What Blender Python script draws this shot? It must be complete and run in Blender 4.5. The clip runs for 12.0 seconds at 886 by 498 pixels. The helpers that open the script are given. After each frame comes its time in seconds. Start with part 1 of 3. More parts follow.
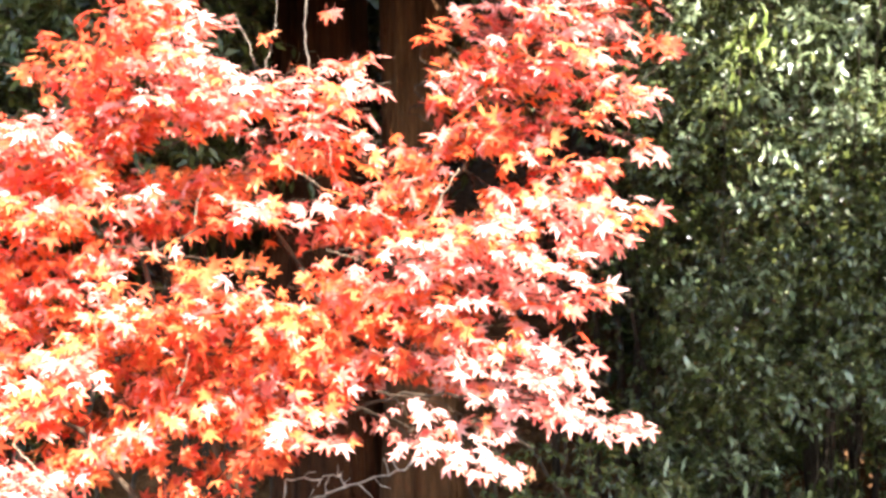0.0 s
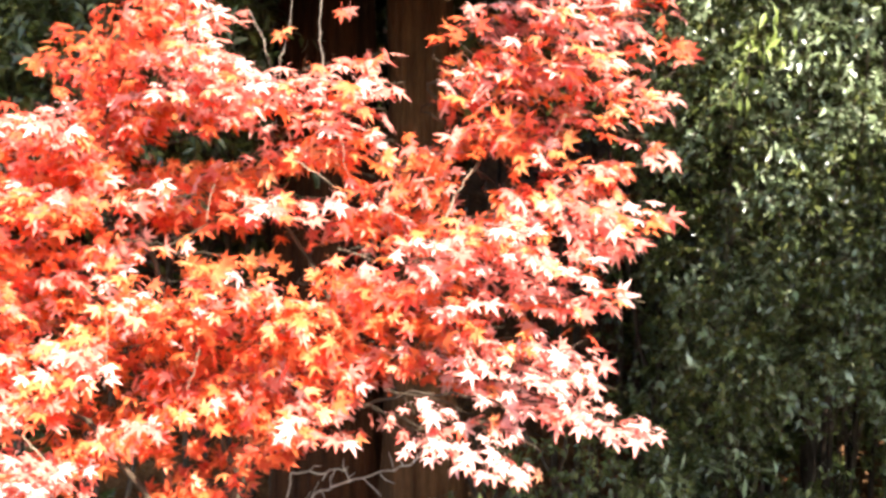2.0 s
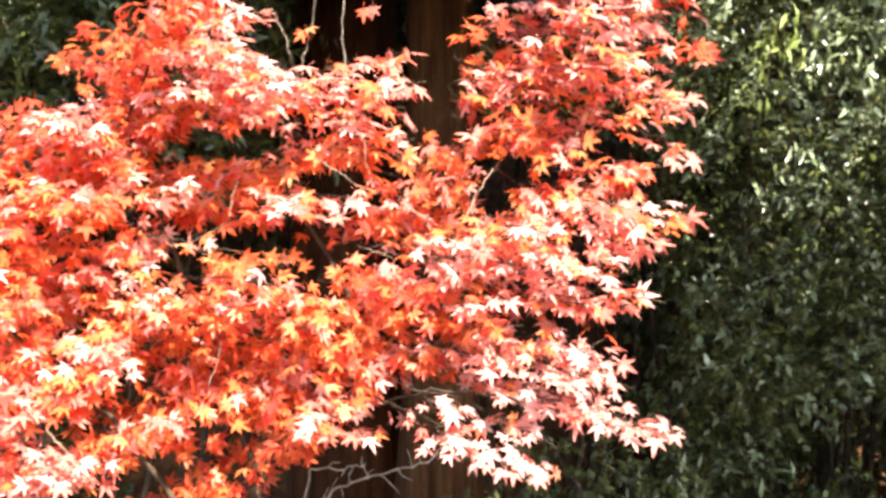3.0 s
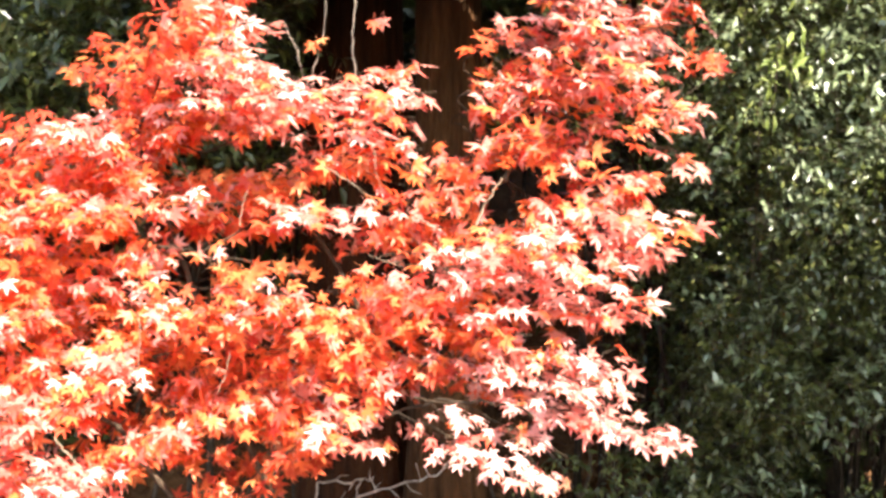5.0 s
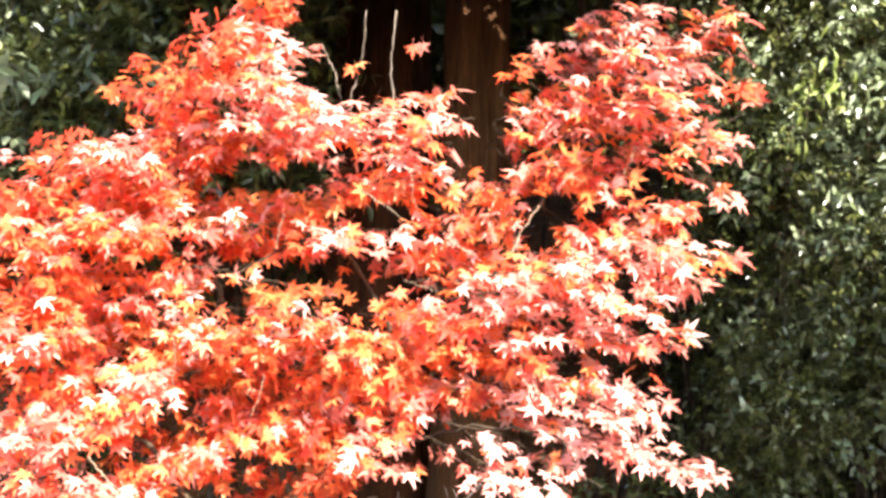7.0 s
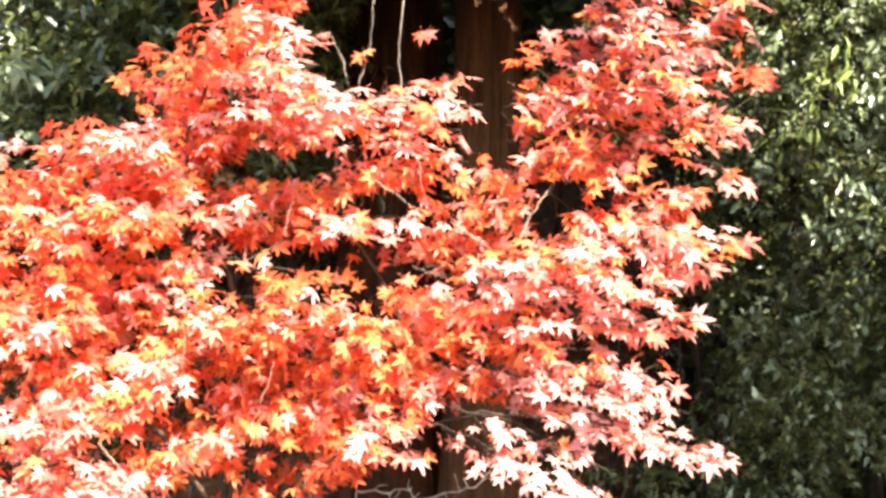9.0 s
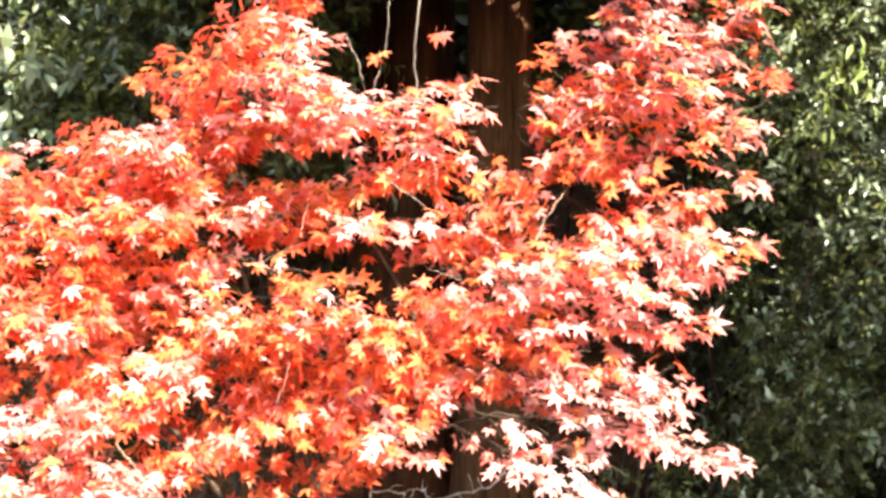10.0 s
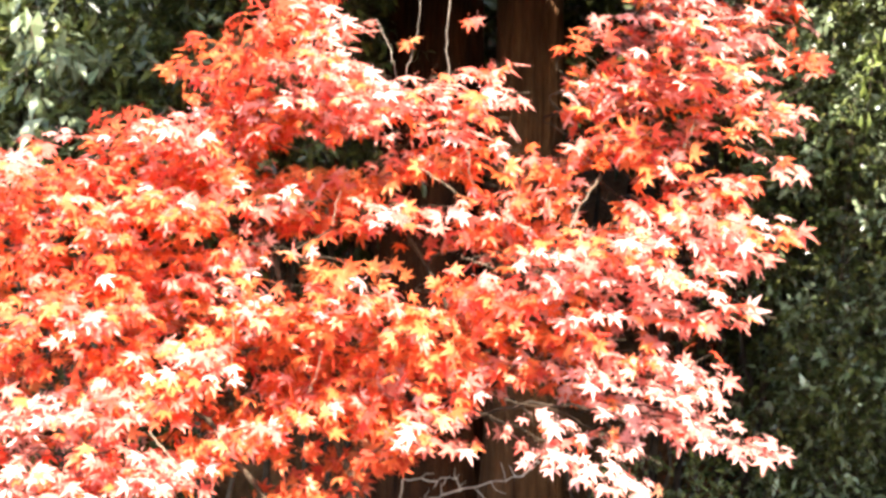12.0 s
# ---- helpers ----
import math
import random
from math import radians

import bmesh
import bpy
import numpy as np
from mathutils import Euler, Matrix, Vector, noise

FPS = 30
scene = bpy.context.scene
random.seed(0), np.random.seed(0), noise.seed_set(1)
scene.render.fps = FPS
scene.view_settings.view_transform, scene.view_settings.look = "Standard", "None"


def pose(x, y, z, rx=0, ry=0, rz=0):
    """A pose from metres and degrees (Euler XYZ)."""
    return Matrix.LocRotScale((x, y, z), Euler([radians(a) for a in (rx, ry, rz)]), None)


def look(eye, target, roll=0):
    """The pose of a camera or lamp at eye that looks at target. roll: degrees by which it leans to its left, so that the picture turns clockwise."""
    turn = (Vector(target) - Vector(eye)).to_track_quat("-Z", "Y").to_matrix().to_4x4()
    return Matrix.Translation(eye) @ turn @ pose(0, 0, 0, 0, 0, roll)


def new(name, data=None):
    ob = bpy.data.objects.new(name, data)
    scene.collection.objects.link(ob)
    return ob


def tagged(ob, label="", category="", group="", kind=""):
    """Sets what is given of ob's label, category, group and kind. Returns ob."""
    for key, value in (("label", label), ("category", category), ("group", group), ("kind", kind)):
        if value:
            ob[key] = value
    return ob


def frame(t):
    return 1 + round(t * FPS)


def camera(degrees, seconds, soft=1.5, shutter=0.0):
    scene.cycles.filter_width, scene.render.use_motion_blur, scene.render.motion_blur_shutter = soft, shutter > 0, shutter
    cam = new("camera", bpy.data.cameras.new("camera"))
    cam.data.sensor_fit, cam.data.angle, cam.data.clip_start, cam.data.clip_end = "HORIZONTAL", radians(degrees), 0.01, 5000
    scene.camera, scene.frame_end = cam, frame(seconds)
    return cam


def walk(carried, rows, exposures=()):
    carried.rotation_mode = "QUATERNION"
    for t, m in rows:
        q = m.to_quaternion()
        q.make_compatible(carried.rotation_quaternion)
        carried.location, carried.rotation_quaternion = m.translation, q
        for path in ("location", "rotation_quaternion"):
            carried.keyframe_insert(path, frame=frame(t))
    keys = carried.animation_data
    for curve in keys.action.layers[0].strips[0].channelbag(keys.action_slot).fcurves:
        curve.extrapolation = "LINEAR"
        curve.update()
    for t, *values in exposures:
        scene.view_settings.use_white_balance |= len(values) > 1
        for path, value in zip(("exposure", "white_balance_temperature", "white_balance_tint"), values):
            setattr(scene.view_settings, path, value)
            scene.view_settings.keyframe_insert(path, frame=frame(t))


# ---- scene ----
cam = camera(45.0, 12.0, soft=3.1)
PATH = [
    (0, (0.106, 0.247, 1.601), (0.045, 2.246, 1.614), -1.3),
    (0.5, (0.089, 0.249, 1.625), (0.046, 2.248, 1.622), -0.6),
    (1, (0.064, 0.246, 1.643), (0.022, 2.246, 1.63), -0.3),
    (1.5, (0.06, 0.246, 1.642), (0.019, 2.246, 1.62), -0.2),
    (2, (0.072, 0.239, 1.645), (0.019, 2.238, 1.622), -0.2),
    (2.5, (0.078, 0.239, 1.642), (0.01, 2.237, 1.618), -0.1),
    (3, (0.062, 0.225, 1.647), (-0.02, 2.223, 1.62), 0.2),
    (3.2, (0.056, 0.222, 1.631), (-0.02, 2.22, 1.616), -0.1),
    (4.8, (0.066, 0.23, 1.613), (-0.021, 2.228, 1.633), 0.5),
    (5, (0.053, 0.222, 1.601), (-0.039, 2.219, 1.63), 0.3),
    (5.5, (0.031, 0.228, 1.623), (-0.057, 2.226, 1.659), 0.6),
    (6, (0.012, 0.224, 1.633), (-0.088, 2.221, 1.671), 1.1),
    (6.5, (-0.004, 0.225, 1.639), (-0.113, 2.222, 1.688), 1.3),
    (7, (0.005, 0.217, 1.638), (-0.114, 2.213, 1.683), 1.3),
    (7.5, (-0.002, 0.217, 1.637), (-0.132, 2.212, 1.678), 1.0),
    (7.7, (-0.002, 0.218, 1.636), (-0.131, 2.214, 1.672), 1.0),
    (9.3, (0.025, 0.216, 1.609), (-0.133, 2.209, 1.65), 1.0),
    (9.5, (0.015, 0.211, 1.608), (-0.15, 2.204, 1.647), 0.9),
    (10, (0.007, 0.212, 1.629), (-0.157, 2.205, 1.659), 1.2),
    (10.5, (-0.002, 0.219, 1.63), (-0.161, 2.213, 1.641), 1.3),
    (11, (-0.002, 0.224, 1.638), (-0.184, 2.215, 1.645), 1.4),
    (11.5, (0.006, 0.233, 1.627), (-0.196, 2.222, 1.636), 1.1),
    (12, (-0.011, 0.23, 1.635), (-0.222, 2.219, 1.636), 1.1),
]
EXPOSURE = [(0.0, 3.42, 6450, 10), (1.5, 3.17, 6600, 10), (3.0, 2.92, 6700, 10), (5.0, 3.04, 6750, 10), (7.5, 3.12, 6700, 10), (9.5, 3.17, 6700, 10), (12.0, 3.11, 6700, 10)]
walk(cam, [(t, look(eye, target, roll)) for t, eye, target, roll in PATH], EXPOSURE)

# ---- daylight: a high sun from the right, behind the camera, sky for the shade ----
SUN = Vector((0.40, -0.62, 0.68)).normalized()  # the way towards the sun
world = bpy.data.worlds.new("daylight")
scene.world = world
world.use_nodes = True
wn = world.node_tree.nodes
sky = wn.new("ShaderNodeTexSky")
sky.sky_type, sky.sun_disc = "NISHITA", False
sky.sun_elevation = math.asin(SUN.z)
sky.sun_rotation = math.atan2(SUN.x, SUN.y)
world.node_tree.links.new(sky.outputs[0], wn["Background"].inputs[0])
wn["Background"].inputs[1].default_value = 0.098
sun = new("sun", bpy.data.lights.new("sun", "SUN"))
sun.data.energy, sun.data.angle, sun.data.color = 3.9, radians(0.5), (1.0, 0.96, 0.91)
sun.matrix_world = look(SUN * 30, (0, 0, 0))


# ---- materials ----
def node_mat(name):
    m = bpy.data.materials.new(name)
    m.use_nodes = True
    nt = m.node_tree
    return m, nt, nt.nodes["Principled BSDF"], nt.nodes["Material Output"]


def ramp(nt, fac, stops):
    r = nt.nodes.new("ShaderNodeValToRGB")
    e = r.color_ramp.elements
    while len(e) < len(stops):
        e.new(0.5)
    for k, (p, c) in zip(e, stops):
        k.position, k.color = p, (*c, 1)
    nt.links.new(fac, r.inputs[0])
    return r.outputs[0]


def tex_noise(nt, scale, detail=4.0, stretch=(1, 1, 1)):
    tc = nt.nodes.new("ShaderNodeTexCoord")
    mp = nt.nodes.new("ShaderNodeMapping")
    mp.inputs["Scale"].default_value = stretch
    n = nt.nodes.new("ShaderNodeTexNoise")
    n.inputs["Scale"].default_value, n.inputs["Detail"].default_value = scale, detail
    nt.links.new(tc.outputs["Object"], mp.inputs[0])
    nt.links.new(mp.outputs[0], n.inputs["Vector"])
    return n.outputs[0]


def mixed(nt, a, b, fac, blend="MIX"):
    m = nt.nodes.new("ShaderNodeMixRGB")
    m.blend_type = blend
    if isinstance(fac, float):
        m.inputs[0].default_value = fac
    else:
        nt.links.new(fac, m.inputs[0])
    for sock, v in ((m.inputs[1], a), (m.inputs[2], b)):
        if isinstance(v, tuple):
            sock.default_value = (*v, 1)
        else:
            nt.links.new(v, sock)
    return m.outputs[0]


def leaf_random(nt):
    """A number from 0 to 1 for each leaf, whether it is an object or one of many in a mesh."""
    oi, ge, ad = (nt.nodes.new(k) for k in ("ShaderNodeObjectInfo", "ShaderNodeNewGeometry", "ShaderNodeMath"))
    nt.links.new(oi.outputs["Random"], ad.inputs[0])
    nt.links.new(ge.outputs["Random Per Island"], ad.inputs[1])
    fr = nt.nodes.new("ShaderNodeMath")
    fr.operation = "FRACT"
    nt.links.new(ad.outputs[0], fr.inputs[0])
    return fr.outputs[0]


def leaf_mat(name, stops, rough, through_light, spot, gloss=0.5):
    """Leaf: its own tint, blotches and fine veins, gloss on the skin and light that comes through."""
    m, nt, p, out = node_mat(name)
    col = ramp(nt, leaf_random(nt), stops)
    blotch = ramp(nt, tex_noise(nt, 55, 3), ((0.42, (1, 1, 1)), (0.75, spot)))
    col = mixed(nt, col, blotch, 0.8, "MULTIPLY")
    nt.links.new(col, p.inputs["Base Color"])
    p.inputs["Roughness"].default_value, p.inputs["Specular IOR Level"].default_value = rough, gloss
    bump = nt.nodes.new("ShaderNodeBump")
    bump.inputs["Strength"].default_value, bump.inputs["Distance"].default_value = 0.35, 0.002
    nt.links.new(tex_noise(nt, 190, 2), bump.inputs["Height"])
    nt.links.new(bump.outputs[0], p.inputs["Normal"])
    tr, mx = nt.nodes.new("ShaderNodeBsdfTranslucent"), nt.nodes.new("ShaderNodeMixShader")
    nt.links.new(col, tr.inputs[0])
    mx.inputs[0].default_value = through_light
    nt.links.new(p.outputs[0], mx.inputs[1])
    nt.links.new(tr.outputs[0], mx.inputs[2])
    nt.links.new(mx.outputs[0], out.inputs[0])
    return m


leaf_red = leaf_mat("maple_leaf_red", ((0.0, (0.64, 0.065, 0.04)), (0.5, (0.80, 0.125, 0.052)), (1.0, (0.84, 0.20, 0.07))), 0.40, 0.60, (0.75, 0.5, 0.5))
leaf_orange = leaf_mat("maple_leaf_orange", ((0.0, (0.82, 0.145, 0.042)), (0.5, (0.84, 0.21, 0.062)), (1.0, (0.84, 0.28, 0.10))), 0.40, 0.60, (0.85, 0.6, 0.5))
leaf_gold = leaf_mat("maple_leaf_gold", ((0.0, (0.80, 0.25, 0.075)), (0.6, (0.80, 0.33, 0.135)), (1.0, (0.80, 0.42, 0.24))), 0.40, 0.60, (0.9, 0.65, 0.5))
# rose and pale pink have sun and sky glare mixed into the leaf colour
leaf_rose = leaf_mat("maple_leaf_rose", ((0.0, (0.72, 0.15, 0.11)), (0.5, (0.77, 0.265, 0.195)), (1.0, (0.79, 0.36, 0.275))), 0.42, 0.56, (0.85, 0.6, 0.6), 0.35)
leaf_pale = leaf_mat("maple_leaf_sunlit_pink", ((0.0, (0.76, 0.29, 0.23)), (0.5, (0.78, 0.395, 0.325)), (1.0, (0.78, 0.47, 0.40))), 0.40, 0.47, (0.9, 0.7, 0.7), 0.4)
green_dark = leaf_mat("evergreen_leaf", ((0.0, (0.034, 0.043, 0.010)), (0.6, (0.068, 0.080, 0.019)), (1.0, (0.135, 0.140, 0.042))), 0.30, 0.24, (0.6, 0.6, 0.4), 0.42)
# pale grey-green, so sun and sky sheen are partly in the colour
green_pale = leaf_mat("young_and_sunlit_leaf", ((0.0, (0.12, 0.155, 0.070)), (0.6, (0.195, 0.235, 0.125)), (1.0, (0.30, 0.335, 0.215))), 0.28, 0.36, (0.8, 0.8, 0.6), 0.6)
green_fresh = leaf_mat("fresh_yellow_green_leaf", ((0.0, (0.15, 0.20, 0.045)), (0.6, (0.23, 0.28, 0.07)), (1.0, (0.32, 0.36, 0.12))), 0.34, 0.42, (0.85, 0.85, 0.5))
litter_brown = leaf_mat("fallen_leaf", ((0.0, (0.06, 0.027, 0.010)), (0.6, (0.14, 0.068, 0.028)), (1.0, (0.27, 0.145, 0.065))), 0.6, 0.1, (0.6, 0.6, 0.5), 0.15)


def rough_mat(name, low, high, scale, stretch, depth, rough=0.85):
    """Bark or soil: coarse and fine variation and relief."""
    m, nt, p, out = node_mat(name)
    coarse, fine = tex_noise(nt, scale, 6, stretch), tex_noise(nt, scale * 7, 4, stretch)
    col = mixed(nt, ramp(nt, coarse, ((0.3, low), (0.7, high))), ramp(nt, fine, ((0.3, (0.55, 0.5, 0.48)), (0.7, (1, 1, 1)))), 0.8, "MULTIPLY")
    patch = ramp(nt, tex_noise(nt, scale * 0.3, 3, stretch), ((0.35, (0.6, 0.6, 0.62)), (0.65, (1.25, 1.22, 1.2))))
    nt.links.new(mixed(nt, col, patch, 0.9, "MULTIPLY"), p.inputs["Base Color"])
    p.inputs["Roughness"].default_value, p.inputs["Specular IOR Level"].default_value = rough, 0.12
    bump = nt.nodes.new("ShaderNodeBump")
    bump.inputs["Strength"].default_value, bump.inputs["Distance"].default_value = 0.8, depth
    nt.links.new(fine, bump.inputs["Height"])
    nt.links.new(bump.outputs[0], p.inputs["Normal"])
    return m


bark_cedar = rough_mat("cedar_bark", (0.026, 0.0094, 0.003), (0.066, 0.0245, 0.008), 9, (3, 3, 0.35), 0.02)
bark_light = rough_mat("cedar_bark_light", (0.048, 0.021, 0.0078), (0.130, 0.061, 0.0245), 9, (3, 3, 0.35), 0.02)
bark_maple = rough_mat("maple_bark", (0.035, 0.024, 0.015), (0.085, 0.06, 0.037), 30, (1, 1, 0.6), 0.004)
bark_tan = rough_mat("young_twig_bark", (0.16, 0.11, 0.07), (0.34, 0.25, 0.17), 60, (1, 1, 1), 0.003)
bark_pale = rough_mat("lichen_grey_bark", (0.17, 0.135, 0.10), (0.38, 0.32, 0.25), 60, (1, 1, 1), 0.003)
# lighter than bark_pale, imitating sun on twigs that stand in shade
bark_bare = rough_mat("bare_shrub_sunlit_bark", (0.30, 0.26, 0.21), (0.60, 0.55, 0.47), 60, (1, 1, 1), 0.003)
bark_shrub = rough_mat("shrub_bark", (0.03, 0.022, 0.015), (0.09, 0.065, 0.045), 30, (1, 1, 0.5), 0.004)
# flat ground, mostly unseen, kept darker so it bounces less sunlight
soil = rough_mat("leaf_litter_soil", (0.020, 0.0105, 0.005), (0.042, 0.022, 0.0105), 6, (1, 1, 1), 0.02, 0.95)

# bank colour lightened to make up for the deep shade over it
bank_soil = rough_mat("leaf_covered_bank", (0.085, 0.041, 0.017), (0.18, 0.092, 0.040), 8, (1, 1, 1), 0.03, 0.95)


# ---- builders ----
def mesh_of(name, verts, faces, mats, slots=None, smooth=False):
    me = bpy.data.meshes.new(name)
    me.from_pydata([tuple(v) for v in verts], [], faces)
    for m in mats:
        me.materials.append(m)
    if slots is not None:
        me.polygons.foreach_set("material_index", slots)
    if smooth:
        me.polygons.foreach_set("use_smooth", [True] * len(me.polygons))
    me.update()
    return me


def part(name, me, parent, label="", kind=""):
    ob = new(name, me)
    ob.parent = parent
    return tagged(ob, label=label, kind=kind)


def thing(name, at, label, category, group="", kind=""):
    ob = new(name)
    ob.location = at
    bpy.context.view_layer.update()
    return tagged(ob, label, category, group, kind)


class Tubes:
    """Collects tapered, slightly crooked stems into one mesh."""

    def __init__(self, at=(0, 0, 0)):
        self.v, self.f, self.at = [], [], np.array(at, float)

    def add(self, pts, r0, r1, sides=6):
        pts = np.array([tuple(p) for p in pts], float)
        n, base = len(pts), len(self.v)
        for i, p in enumerate(pts):
            d = pts[min(i + 1, n - 1)] - pts[max(i - 1, 0)]
            d = d / (np.linalg.norm(d) + 1e-9)
            u = np.cross(d, (0.31, 0.9, 0.2) if abs(d[1]) < 0.8 else (1, 0.1, 0))
            u /= np.linalg.norm(u)
            w = np.cross(d, u)
            r = r0 + (r1 - r0) * i / max(n - 1, 1)
            for k in range(sides):
                a = 2 * math.pi * k / sides
                self.v.append(p + r * (math.cos(a) * u + math.sin(a) * w) - self.at)
        for i in range(n - 1):
            for k in range(sides):
                a, b = base + i * sides + k, base + i * sides + (k + 1) % sides
                self.f.append((a, b, b + sides, a + sides))
        self.f.append(tuple(base + (n - 1) * sides + k for k in range(sides)))

    def mesh(self, name, mat):
        return mesh_of(name, self.v, self.f, [mat], smooth=True)


def smooth_line(pts, steps=6, wobble=0.0, rng=None):
    """Catmull-Rom line through the points, with a little crookedness."""
    p = [np.array(tuple(q), float) for q in pts]
    p = [2 * p[0] - p[1]] + p + [2 * p[-1] - p[-2]]
    out = []
    for i in range(1, len(p) - 2):
        for s in range(steps):
            t = s / steps
            a, b, c, d = p[i - 1:i + 3]
            q = 0.5 * (2 * b + (c - a) * t + (2 * a - 5 * b + 4 * c - d) * t * t + (3 * b - a - 3 * c + d) * t ** 3)
            if rng is not None and out:
                q = q + rng.normal(0, wobble, 3)
            out.append(q)
    out.append(p[-2])
    return out


def maple_leaf_shape(seed):
    """A star of five long pointed lobes and two short ones, about one unit across, stalk at the origin, curled a little."""
    rng = np.random.default_rng(seed)
    lobes = (-143, -97, -48, 0, 48, 97, 143)
    size = (0.27, 0.49, 0.60, 0.68, 0.60, 0.49, 0.27)
    droop, fold = rng.uniform(0.05, 0.45), rng.uniform(-0.12, 0.25)
    v, f = [(0, 0.10, 0.0)], []

    def put(ang, r, up):
        a = radians(ang)
        x, y = r * math.sin(a), r * math.cos(a)
        v.append((x, y + 0.10, up - droop * r * r + fold * abs(x)))
        return len(v) - 1

    notch = [put(-165, 0.06, 0)]
    for a, b in zip(lobes, lobes[1:]):
        notch.append(put((a + b) / 2, 0.225, 0.015))
    notch.append(put(165, 0.06, 0))
    for i, (a, s) in enumerate(zip(lobes, size)):
        a += rng.normal(0, 4.5)
        s *= rng.uniform(0.84, 1.1)
        curl = rng.normal(-0.03, 0.06)
        half = 16.5 - 0.8 * abs(3 - i)
        l, r, tip = put(a - half, s * 0.52, 0.02), put(a + half, s * 0.52, 0.02), put(a, s, curl)
        mid = put(a, s * 0.5, -0.02)
        n0, n1 = notch[i], notch[i + 1]
        f += [(0, n0, mid), (n0, l, mid), (l, tip, mid), (mid, tip, r), (mid, r, n1), (0, mid, n1)]
    s0 = len(v)
    v += [(-0.012, -0.38, 0.10), (0.012, -0.38, 0.10)]
    f += [(s0, 0, s0 + 1)]
    f = [t[::-1] for t in f]
    return np.array(v), f


def blade_shape(seed, slim):
    """A pointed evergreen leaf one unit long, folded along its rib and arched."""
    rng = np.random.default_rng(seed)
    arch, fold, t = rng.uniform(0.1, 0.5), rng.uniform(0.15, 0.45), rng.uniform(0.36, 0.5)
    z = -arch * t * t
    v = [(0, 0, 0), (-slim, t, z + fold * slim), (0, t, z), (slim, t, z + fold * slim), (0, 1, -arch)]
    return np.array(v), [(0, 2, 1), (0, 3, 2), (1, 2, 4), (2, 3, 4)]


def frame_of(tip, normal):
    """A rotation whose second column is the way of the leaf's tip and whose third is near the normal."""
    y = tip / (np.linalg.norm(tip) + 1e-9)
    z = normal - y * np.dot(normal, y)
    z = z / (np.linalg.norm(z) + 1e-9)
    return np.column_stack((np.cross(y, z), y, z))


def frames_of(tips, normals):
    """frame_of for many leaves at once."""
    y = tips / (np.linalg.norm(tips, axis=1, keepdims=True) + 1e-9)
    z = normals - y * (normals * y).sum(1, keepdims=True)
    z = z / (np.linalg.norm(z, axis=1, keepdims=True) + 1e-9)
    return np.stack((np.cross(y, z), y, z), axis=2)


TWIG = (np.array([(math.cos(a) * r, y, math.sin(a) * r) for y, r in ((0, 1.0), (1, 0.45)) for a in (0, 2.09, 4.19)]),
        [(0, 1, 4), (0, 4, 3), (1, 2, 5), (1, 5, 4), (2, 0, 3), (2, 3, 5)])


class Leaves:
    """Collects many leaves into one mesh of triangles."""

    def __init__(self, at=(0, 0, 0)):
        self.rows, self.at = {}, np.array(at, float)

    def add(self, shape, rot, at, size, slot):
        self.rows.setdefault(id(shape), (shape, [], [], []))
        kept = self.rows[id(shape)]
        kept[1].append(rot * size)
        kept[2].append(at)
        kept[3].append(slot)

    def add_many(self, shapes, pick, rots, places, slots):
        for k, shape in enumerate(shapes):
            m = pick == k
            if m.any():
                kept = self.rows.setdefault(id(shape), (shape, [], [], []))
                kept[1].extend(rots[m])
                kept[2].extend(places[m])
                kept[3].extend(slots[m])

    def mesh(self, name, mats):
        vs, fs, ss, n = [], [], [], 0
        for (v, f), rots, places, slots in self.rows.values():
            f = np.array(f)
            w = np.einsum("kij,vj->kvi", np.array(rots), v) + (np.array(places) - self.at)[:, None, :]
            vs.append(w.reshape(-1, 3))
            fs.append((f[None] + n + (np.arange(len(rots)) * len(v))[:, None, None]).reshape(-1, 3))
            ss.append(np.repeat(slots, len(f)))
            n += len(rots) * len(v)
        vs, fs, ss = np.vstack(vs), np.vstack(fs), np.concatenate(ss)
        me = bpy.data.meshes.new(name)
        me.vertices.add(len(vs))
        me.vertices.foreach_set("co", vs.ravel())
        me.loops.add(fs.size)
        me.loops.foreach_set("vertex_index", fs.ravel().astype(np.int32))
        me.polygons.add(len(fs))
        me.polygons.foreach_set("loop_start", np.arange(0, fs.size, 3, dtype=np.int32))
        for m in mats:
            me.materials.append(m)
        me.polygons.foreach_set("material_index", ss.astype(np.int32))
        me.update(calc_edges=True)
        me.validate()
        return me


# ---- ground: flat under the trees, rising as a wooded bank behind them ----
def ground_height(x, y):
    k = min(max((y - 5.2) / 5.5, 0.0), 1.0)
    rise = 6.0 * k * k * (3 - 2 * k)
    near = max(0.0, 1 - math.hypot(x, y - 4) / 30)
    return rise + near * (0.10 * noise.noise((x * 0.6, y * 0.6, 1.0)) + 0.03 * noise.noise((x * 3, y * 3, 4.0)))


def build_ground():
    line = [-3000, -600, -150, -50, -20] + [-10 + 0.25 * i for i in range(81)] + [20, 50, 150, 600, 3000]
    lane = [-3000, -600, -150, -50, -20, -8, -4] + [-2 + 0.25 * i for i in range(57)] + [15, 20, 50, 150, 600, 3000]
    v = [(x, y, ground_height(x, y)) for y in lane for x in line]
    w = len(line)
    f = [(j * w + i, j * w + i + 1, (j + 1) * w + i + 1, (j + 1) * w + i) for j in range(len(lane) - 1) for i in range(w - 1)]
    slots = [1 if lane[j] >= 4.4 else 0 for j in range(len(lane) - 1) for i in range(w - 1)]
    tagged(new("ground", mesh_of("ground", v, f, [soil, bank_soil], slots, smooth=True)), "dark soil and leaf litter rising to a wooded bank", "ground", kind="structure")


build_ground()


